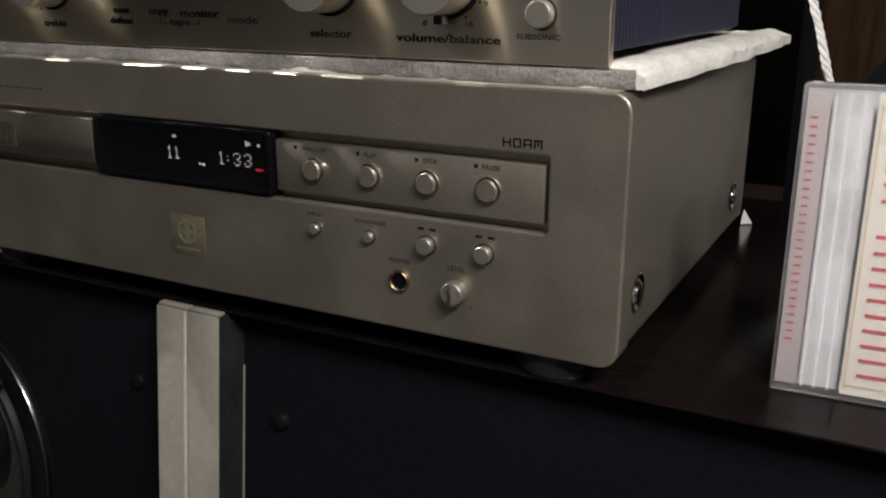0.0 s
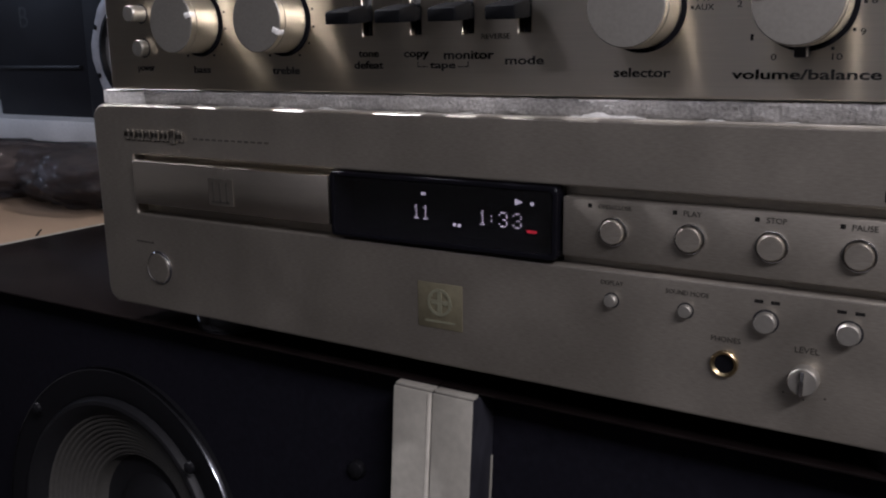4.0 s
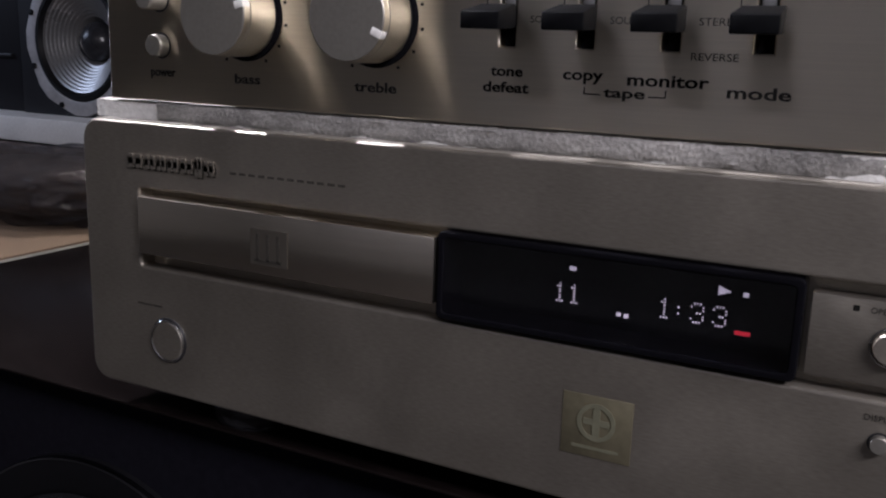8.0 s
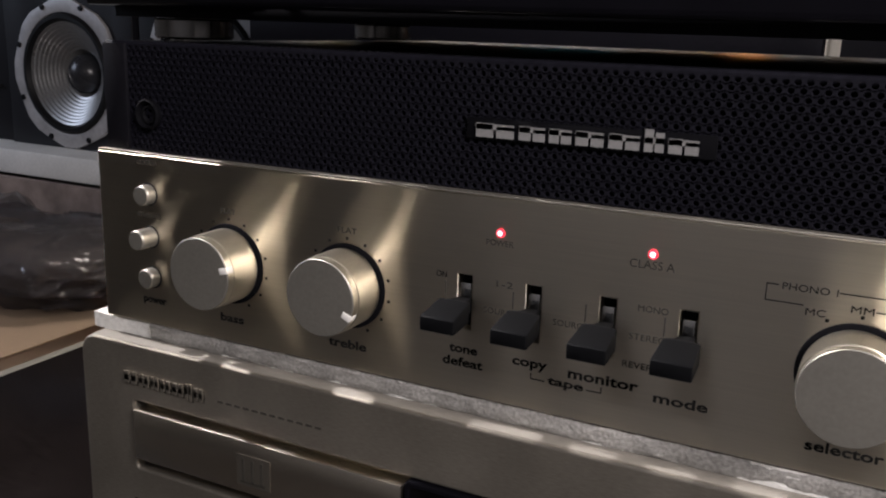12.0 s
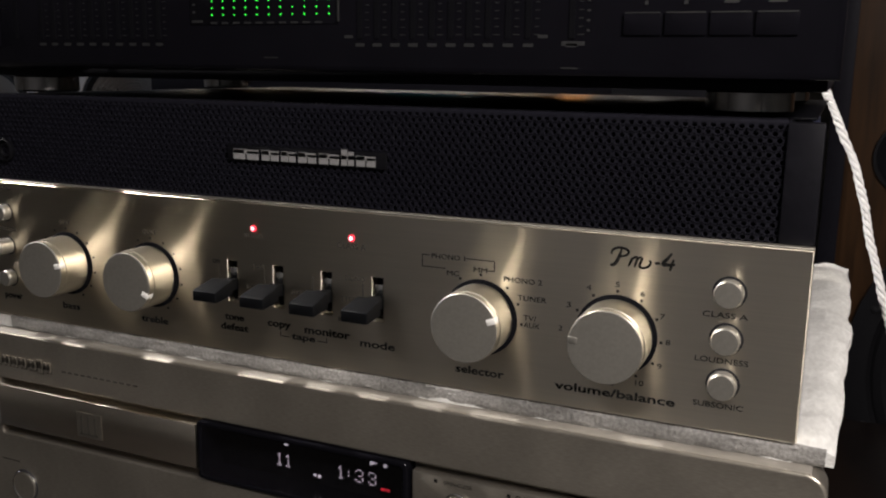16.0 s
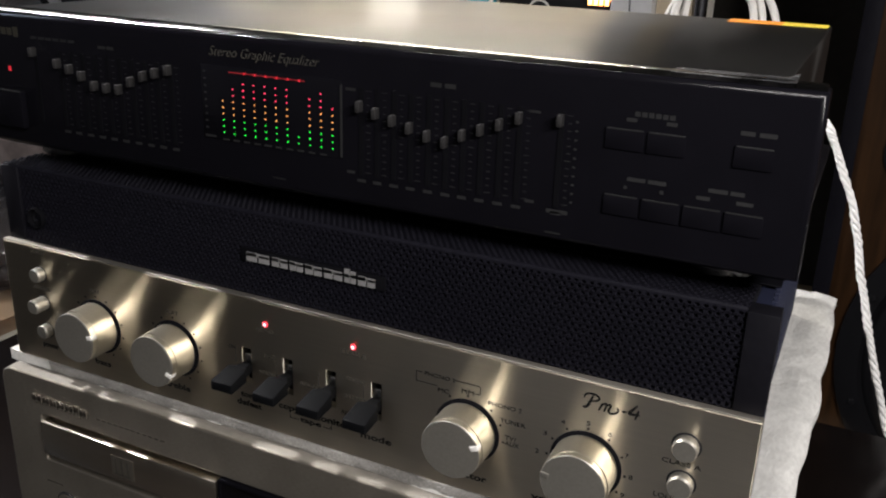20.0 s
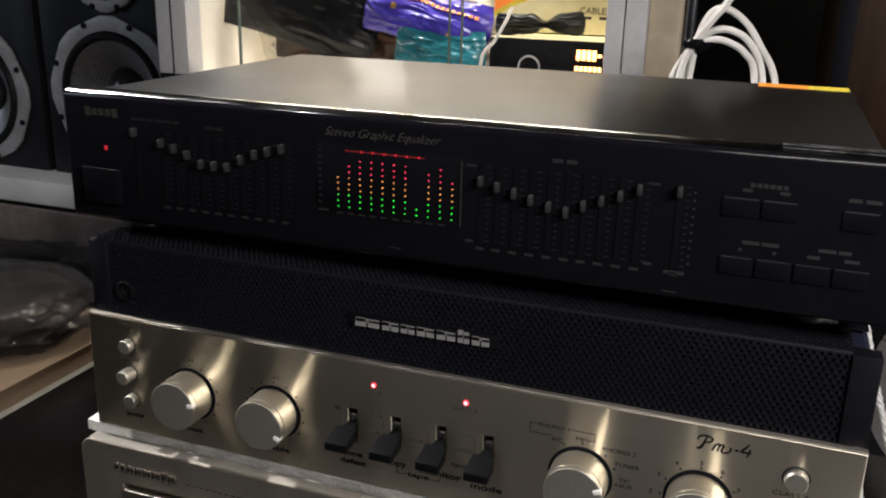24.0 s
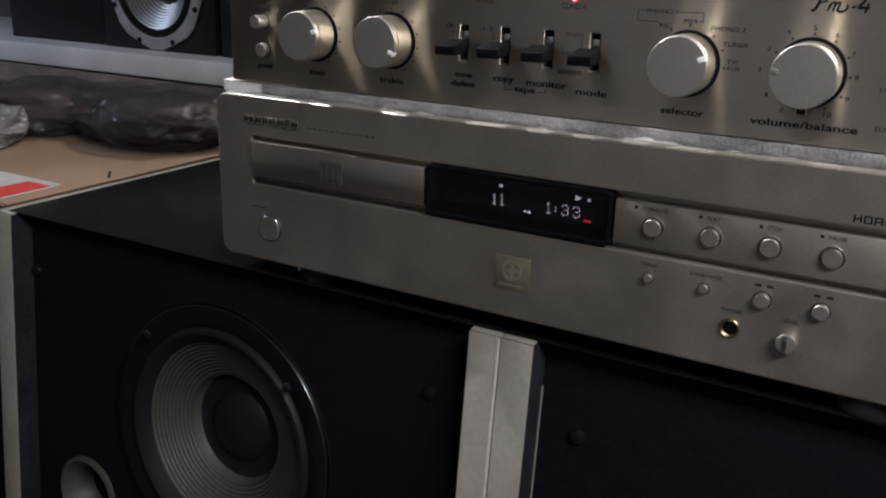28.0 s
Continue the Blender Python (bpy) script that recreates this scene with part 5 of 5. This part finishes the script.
part("front_ledge", box(-1.50, -1.22, 0.903, 0.91, 0.115, 0.122, 0.001), M_BLACK_PLASTIC, tb)

# ---- clutter under the shelf, left of the stack ----
slab("side_bench", -1.6, -0.262, 0.03, 0.86, -0.30, -0.262, M_WOOD_STRIP, "orange-brown wooden bench beside the loudspeaker", "bench")
slab("bench_front", -1.6, -0.2585, 0.012, 0.028, FLOOR_Z, -0.008, M_CAB_BLACK, "dark front under the bench", "panel")
slab("bench_rail", -0.296, -0.262, 0.03, 0.44, -0.2615, -0.030, M_WOOD_STRIP, "orange-brown wooden rail along the loudspeaker", "rail")
# Added board; its brown fills the dark gap behind the hazy bags.
slab("bench_back", -1.6, -0.345, 0.800, 0.815, -0.2615, -0.0305, M_BACKBOARD, "brown board added behind the bags under the shelf", "board")
cb = thing("cardboard_box", "flat brown cardboard box with a handle slot", "cardboard box", (-0.50, 0.20, -0.2615))
part("carton", box(-0.72, -0.3150, 0.045, 0.440, -0.2615, -0.0160, 0.001), M_CARD, cb, "brown carton")
part("handle_slot", cbox(0.0310, 0.0022, 0.0004), M_PRINT, cb, "dark slot in the carton lid", at=(-0.3295, 0.1785, -0.0140), turn=(0, 0, radians(-42)))
part("lid_flap", box(-0.718, -0.310, 0.048, 0.438, -0.0159, -0.0141, 0.0004), M_CARD, cb, "cardboard lid flap")
rp = thing("printed_sleeve", "white paper sleeve with a red band on the carton", "paper sleeve", (-0.38, 0.084, -0.0140))
part("paper", box(-0.45, -0.330, 0.0525, 0.121, -0.0139, -0.0129), M_WHITE_PAPER, rp)
part("red_band", box(-0.365, -0.3305, 0.0530, 0.109, -0.0128, -0.0124), M_RED_PAPER, rp)


def film_bag(label, c, size, seed, film, filling, turn=0):
    """A filled plastic bag: a creased thin film over a lumpy dark filling, flat where it rests."""
    off = Vector((seed * 2.3, seed * 4.1, seed * 1.7))
    bag = thing("plastic_bag", label, "plastic bag", c, "bags under the shelf")
    for name, scale, folds, m in (("film", 1.0, 0.13, film), ("contents", 0.88, 0.0, filling)):
        bm = bmesh.new()
        bmesh.ops.create_icosphere(bm, subdivisions=6 if folds else 5, radius=1)
        for v in bm.verts:
            d = v.co.normalized()
            q = 1 + 0.16 * noise.noise(d * 1.5 + off) + 0.05 * noise.noise(d * 2.9 - off)
            if folds:
                w = d + Vector((0.2 * d.z, 0.1 * d.x, 0.35 * d.x))
                q += sum(folds / (k + 1) ** 1.3 * (1 - min(1, 2.8 * abs(noise.noise(w * f + off * (k + 1))))) ** 2 for k, f in enumerate((1.2, 2.6, 5.2)))
            else:
                q += 0.05 * noise.noise(d * 5.3 + off)
            q *= scale / max(abs(d.x), abs(d.y), abs(d.z)) ** 0.35
            v.co = Vector((d.x * size[0] * q, d.y * size[1] * q, max(-size[2] * 0.9 * (1 if folds else 0.97), d.z * size[2] * q)))
        part(name, bm, m, bag, "thin clear creased film" if folds else "dark jumble of parts", at=(c[0], c[1], c[2] + size[2] * 0.9), turn=(0, 0, radians(turn)), angle=180)
    return bag


film_bag("clear crinkled plastic bag of dark parts lying on the carton", (-0.425, 0.345, -0.0140), (0.100, 0.085, 0.032), 4, M_FILM, M_BAG, -12)
film_bag("clear crinkled plastic bag of brown parts lying on the carton", (-0.610, 0.330, -0.0140), (0.105, 0.095, 0.029), 9, M_FILM, M_BAG_BROWN, 14)
film_bag("crumpled plastic bag of parts leaning beside the carton", (-0.420, 0.585, -0.2615), (0.140, 0.105, 0.133), 7, M_FILM, M_BAG_BROWN, 10)
film_bag("crumpled plastic bag of brown parts under the shelf", (-0.680, 0.600, -0.2615), (0.160, 0.110, 0.129), 2, M_FILM, M_BAG_BROWN, 15)
film_bag("crumpled plastic bag of brown parts under the shelf", (-0.980, 0.610, -0.2615), (0.170, 0.140, 0.118), 3, M_FILM, M_BAG_BROWN, -20)
film_bag("smoky plastic bag against the wall under the shelf", (-1.290, 0.580, -0.2615), (0.155, 0.140, 0.116), 11, M_FILM, M_BAG, 30)
film_bag("crumpled white plastic bag on the carton", (-0.580, 0.185, -0.0140), (0.065, 0.050, 0.026), 5, M_BAG_WHITE, M_BAG_WHITE, 12)

# ---- lit display cabinet behind the stack ----
dc = thing("display_cabinet", "lit cabinet with white aluminium frame and glass front", "cabinet", (-0.06, 0.70, FLOOR_Z))
FY = 0.54
for a, b in ((-0.335, -0.292), (0.205, 0.2225), (0.2240, 0.2450)):
    part("frame_bar", box(a, b, FY, FY + 0.03, 0.2645, 0.95, 0.0015), M_FRAME, dc, "white aluminium upright")
part("frame_line", box(-0.3140, -0.3125, FY - 0.001, FY, 0.2650, 0.95), M_GREY_PRINT, dc)
for x in (-0.2230, 0.0370, 0.0510):
    part("glass_edge", box(x - 0.0006, x + 0.0006, FY + 0.004, FY + 0.009, 0.2645, 0.8995), M_GLASS_EDGE, dc, "dark green edge of a sliding glass pane")
# Unseen panel and rail, added to keep the lit lining out of the gap.
part("lower_panel", box(-0.335, 0.2790, FY, FY + 0.012, FLOOR_Z, 0.2282), M_CAB_BLACK, dc, "dark lower panel")
part("bottom_rail", box(-0.335, 0.2450, FY, FY + 0.03, 0.2285, 0.2640, 0.0015), M_CAB_BLACK, dc, "dark lower rail")
part("top_rail", box(-0.2915, 0.2045, FY, FY + 0.03, 0.90, 0.95, 0.0015), M_FRAME, dc)
part("back_lining", box(-0.335, 0.245, 0.86, 0.88, FLOOR_Z, 0.95), M_NICHE, dc, "white back lining")
part("side_lining", box(-0.335, -0.320, FY + 0.031, 0.859, FLOOR_Z, 0.95), M_NICHE, dc)
part("side_lining", box(0.230, 0.245, FY + 0.031, 0.859, FLOOR_Z, 0.95), M_NICHE, dc)
part("cabinet_top", box(-0.335, 0.245, FY + 0.031, 0.88, 0.951, 0.97), M_NICHE, dc)
part("cabinet_shelf", box(-0.319, 0.229, FY + 0.032, 0.859, 0.245, 0.258), M_NICHE, dc, "white inner shelf")
strip = thing("led_strip", "row of small white lamps under the cabinet top", "lamp", (-0.06, 0.60, 0.8835))
bm = bmesh.new()
for i in range(40):
    bmesh.ops.create_cube(bm, size=1, matrix=Matrix.Translation((-0.305 + i * 0.0125, 0.585, 0.8925)) @ Matrix.Diagonal((0.004, 0.003, 0.003, 1)))
tagged(part("lamp_dots", bm, M_LED_WHITE, strip, "small white lamps"), kind="stuff")
part("strip_base", box(-0.312, 0.190, 0.580, 0.590, 0.8945, 0.8990), M_FRAME, strip)
part("holder", box(-0.312, 0.190, 0.5705, 0.5905, 0.8992, 0.9500), M_FRAME, strip)
tagged(part("pipe", lathe([(0.0, 0), (0.0062, 0), (0.0062, 1.82), (0, 1.82)], 20, "z"), M_RING_EDGE, at=(0.2870, 0.552, FLOOR_Z)), "dark upright metal pipe beside the cabinet", "pipe")
slab("wall_panel", 0.2455, 0.2790, 0.555, 0.575, 0.2805, 1.2, M_BEIGE, "beige panel beside the cabinet", "panel")


def pouch(label, c, w, h, bulge, seed, m, turn=0, waist=0.0, prints=(), creases=1.0):
    """A flat plastic packet with pinched ends and creased faces; prints are (u0, u1, v, height, material) strips on its face."""
    ob = thing("packet", label, "plastic packet", c, "packets in the cabinet")
    off = Vector((seed * 3.7, seed * 1.9, seed * 5.3))

    def face(u, v, side):
        pinch = 1 - waist * math.exp(-(u - 0.15) ** 2 / 0.05)
        x = w * u * (1 - 0.06 * v * v) + 0.0020 * noise.noise(Vector((v * 3, u, seed)))
        z = h * v * pinch * (1 - 0.10 * (1 - u * u)) + 0.0022 * noise.noise(Vector((u * 3, v, seed + 5)))
        full = max(0.0, (1 - abs(u) ** 3) * (1 - abs(v) ** 2.6)) ** 0.6
        fold = abs(noise.noise(Vector((u * 1.6, v * 4.2, 0)) + off)) * 0.9 + abs(noise.noise(Vector((u * 4.5 + v * 2, v * 6.5, 2)) - off)) * 0.5
        y = bulge * full * (1 + 0.35 * noise.noise(Vector((u * 1.3, v * 1.3, 4)) + off)) - creases * 0.0075 * fold * min(1, full * 2)
        return Vector((x, side * max(0.0006, y), z))

    def sheet(u0, u1, v0, v1, nu, nv, side, lift=0.0):
        bm = bmesh.new()
        grid = [[bm.verts.new(face(u0 + (u1 - u0) * i / nu, v0 + (v1 - v0) * j / nv, side) + Vector((0, side * lift, 0))) for j in range(nv + 1)] for i in range(nu + 1)]
        for p, q in zip(grid, grid[1:]):
            for j in range(nv):
                loop = (p[j], q[j], q[j + 1], p[j + 1])
                bm.faces.new(loop if side < 0 else loop[::-1])
        return bm

    tilt = (0, radians(turn), 0)
    part("front_film", sheet(-1, 1, -1, 1, 64, 40, -1), m, ob, at=c, turn=tilt, angle=60)
    part("back_film", sheet(-1, 1, -1, 1, 24, 16, 1), m, ob, at=c, turn=tilt, angle=60)
    for u0, u1, v, tall, pm in prints:
        part("print", sheet(u0, u1, v - tall, v + tall, 12, 3, -1, 0.0006), pm, ob, at=c, turn=tilt, angle=60)
    return ob


M_CLEAR_WRAP = mat("thin_white_film", (0.80, 0.75, 0.64), 0.2, 0, 0.1, 30, bump=0.002, trans=0.25)
M_SMOKY = mat("brown_smoky_film", (0.060, 0.030, 0.022), 0.22, 0, 0.4, 14, bump=0.001, stain=0.6, stain_scale=16)
pouch("black plastic bag lying in the lit cabinet", (-0.195, 0.650, 0.3530), 0.110, 0.064, 0.024, 11, M_DARKBAG, 16)
pouch("dark smoky plastic bag with brown contents", (-0.155, 0.690, 0.3360), 0.100, 0.074, 0.020, 12, M_SMOKY, 8)
pouch("crumpled white plastic wrap in the cabinet", (-0.262, 0.735, 0.3300), 0.055, 0.070, 0.022, 15, M_CLEAR_WRAP, -12, creases=2.2)
pouch("crumpled clear film packet behind the blue one", (0.004, 0.690, 0.3190), 0.052, 0.060, 0.016, 18, M_CLEAR_WRAP, 10, creases=1.8)
pouch("teal shiny plastic packet under the blue one", (0.002, 0.612, 0.2960), 0.056, 0.036, 0.016, 14, M_TEALBAG, 6)
pouch("blue shiny plastic packet with orange print", (-0.018, 0.622, 0.3390), 0.080, 0.034, 0.020, 13, M_BLUEBAG, 14,
      prints=[(-0.52 + 0.085 * i, -0.46 + 0.085 * i, 0.62 - 0.10 * abs(i - 8) / 8, 0.055, M_ORANGE) for i in range(16)] + [(-0.50, -0.42, 0.16, 0.11, M_AMBER_PRINT), (0.42, 0.49, -0.30, 0.10, M_AMBER_PRINT)])
cp = thing("cable_packet", "cream and orange cable packet leaning in the cabinet", "plastic packet", (0.13, 0.68, 0.3236))
part("packet_body", box(0.046, 0.203, 0.672, 0.690, 0.3236, 0.425, 0.006), M_CREAM, cp, "cream packet")
for k, (top, m) in enumerate(((0.0, M_ORANGE), (0.006, M_YELLOW))):
    bm = bmesh.new()
    low = [bm.verts.new((0.0485 + 0.0140 * i, 0.6712 + 0.0002 * k, 0.347 + 0.0036 * i + 0.010 * math.sin(i * 0.45) - top)) for i in range(11)]
    high = [bm.verts.new((0.0485 + 0.0140 * i, 0.6712 + 0.0002 * k, min(0.4190, 0.364 + 0.0062 * i + 0.006 * math.sin(i * 0.6)))) for i in range(11)]
    for i in range(10):
        bm.faces.new((low[i], low[i + 1], high[i + 1], high[i]))
    part("printed_swoosh", bm, m, cp, "orange printed swoosh" if k == 0 else "yellow edge of the swoosh")
letters("CABLE", 0.166, 0.3520, 0.6712, 0.0300, cp, M_PRINT)
bars([(0.150, 0.3440, 0.030, 0.003), (0.184, 0.3440, 0.020, 0.003)], 0.6712, cp, M_GREY_PRINT)
bb = thing("black_box", "black box with an amber label made to glow", "box", (0.13, 0.66, 0.258))
part("carton", box(0.066, 0.203, 0.60, 0.80, 0.2585, 0.3230, 0.002), M_DARKBAG, bb)
part("white_ring", lathe([(0.0128, 0.0001), (0.0128, 0.0004), (0.0108, 0.0004), (0.0108, 0.0001)], 40), M_WHITE_PAPER, bb, "white printed ring", at=(0.1125, 0.5999, 0.2925))
# Cream sheet puts the cabinet light on the lid into its colour.
part("lit_lid_top", box(0.0665, 0.2025, 0.6005, 0.7995, 0.3231, 0.3234), M_CREAM, bb, "cream lid top, painted as lit")
bars([(0.1675 + 0.0058 * i, 0.3085, 0.0042, 0.0110 if i < 4 else 0.0030) for i in range(5)] + [(0.1662 + 0.0050 * i, 0.2940, 0.0036, 0.0050) for i in range(6)] + [(0.1790, 0.2795, 0.0300, 0.0110)], 0.5992, bb, M_AMBER, "amber_bar")
pouch("black cloth-like pouch lying on the box", (0.115, 0.630, 0.3375), 0.052, 0.0125, 0.010, 16, M_DARKBAG, -3, waist=0.6, creases=0.5)
tagged(part("white_lead", tube([(0.090, 0.602, 0.356), (0.084, 0.598, 0.340), (0.072, 0.596, 0.318), (0.060, 0.594, 0.302), (0.055, 0.594, 0.261)], 0.0020, 8, 8), M_CABLE), "white flat lead hanging in the cabinet", "cable")

# ---- white cable loops behind the equaliser ----
# Unseen block, added to carry the coil and keep the gap dark.
tagged(part("carton", box(0.268, 0.398, 0.372, 0.398, 0.0002, 0.2590, 0.001), M_TRIM), "narrow black block added behind the stack under the coil", "carton")
cl = thing("cable_bundle", "coiled white cable held by a black tie", "cable", (0.325, 0.388, 0.2592))
tie = (0.3040, 0.400, 0.3420)
for pts in (((0.2860, 0.388, 0.2622), (0.2885, 0.402, 0.3120), tie, (0.3145, 0.398, 0.3660), (0.3270, 0.398, 0.3702), (0.3430, 0.399, 0.3600), (0.3560, 0.400, 0.3420), (0.3700, 0.402, 0.3160), (0.378, 0.388, 0.2622)),
            ((0.2960, 0.388, 0.2622), (0.2990, 0.405, 0.3200), (0.3050, 0.401, 0.3410), (0.3190, 0.398, 0.3530), (0.3330, 0.398, 0.3535), (0.3480, 0.399, 0.3440), (0.3600, 0.401, 0.3190), (0.366, 0.388, 0.2622)),
            ((0.3020, 0.388, 0.2622), (0.3030, 0.400, 0.3180), (0.3070, 0.399, 0.3400), (0.3190, 0.397, 0.3460), (0.3320, 0.397, 0.3440), (0.3450, 0.398, 0.3360), (0.3540, 0.400, 0.3190), (0.358, 0.388, 0.2622)),
            ((0.2920, 0.388, 0.2622), (0.2950, 0.397, 0.3150), (0.3030, 0.397, 0.3400), (0.3170, 0.396, 0.3620), (0.3290, 0.396, 0.3800), (0.3480, 0.397, 0.4300))):
    part("cable_loop", tube(pts, 0.0029, 8, 9), M_CABLE, cl, "white round cable")
part("cable_tie", lathe([(0.0075, -0.0040), (0.0098, -0.002), (0.0098, 0.002), (0.0075, 0.0040)], 20, "z"), M_BLACK_GLOSS, cl, "black plastic tie", at=tie)
part("cable_tie", lathe([(0.0030, -0.008), (0.0042, 0.0), (0.0030, 0.008)], 12, "z"), M_BLACK_GLOSS, cl, at=(0.3130, 0.398, 0.3400), turn=(0, radians(60), 0))

bm = bmesh.new()
vs = [bm.verts.new(v) for v in ((0.4330, 0.310, 0.0002), (0.4400, 0.316, 0.0002), (0.4350, 0.321, 0.0002), (0.4340, 0.313, 0.0105))]
for tri in ((0, 1, 3), (1, 2, 3), (2, 0, 3), (0, 2, 1)):
    bm.faces.new([vs[i] for i in tri])
tagged(part("paper_scrap", bm, M_WHITE_PAPER), "small white torn scrap behind the player", "paper scrap")
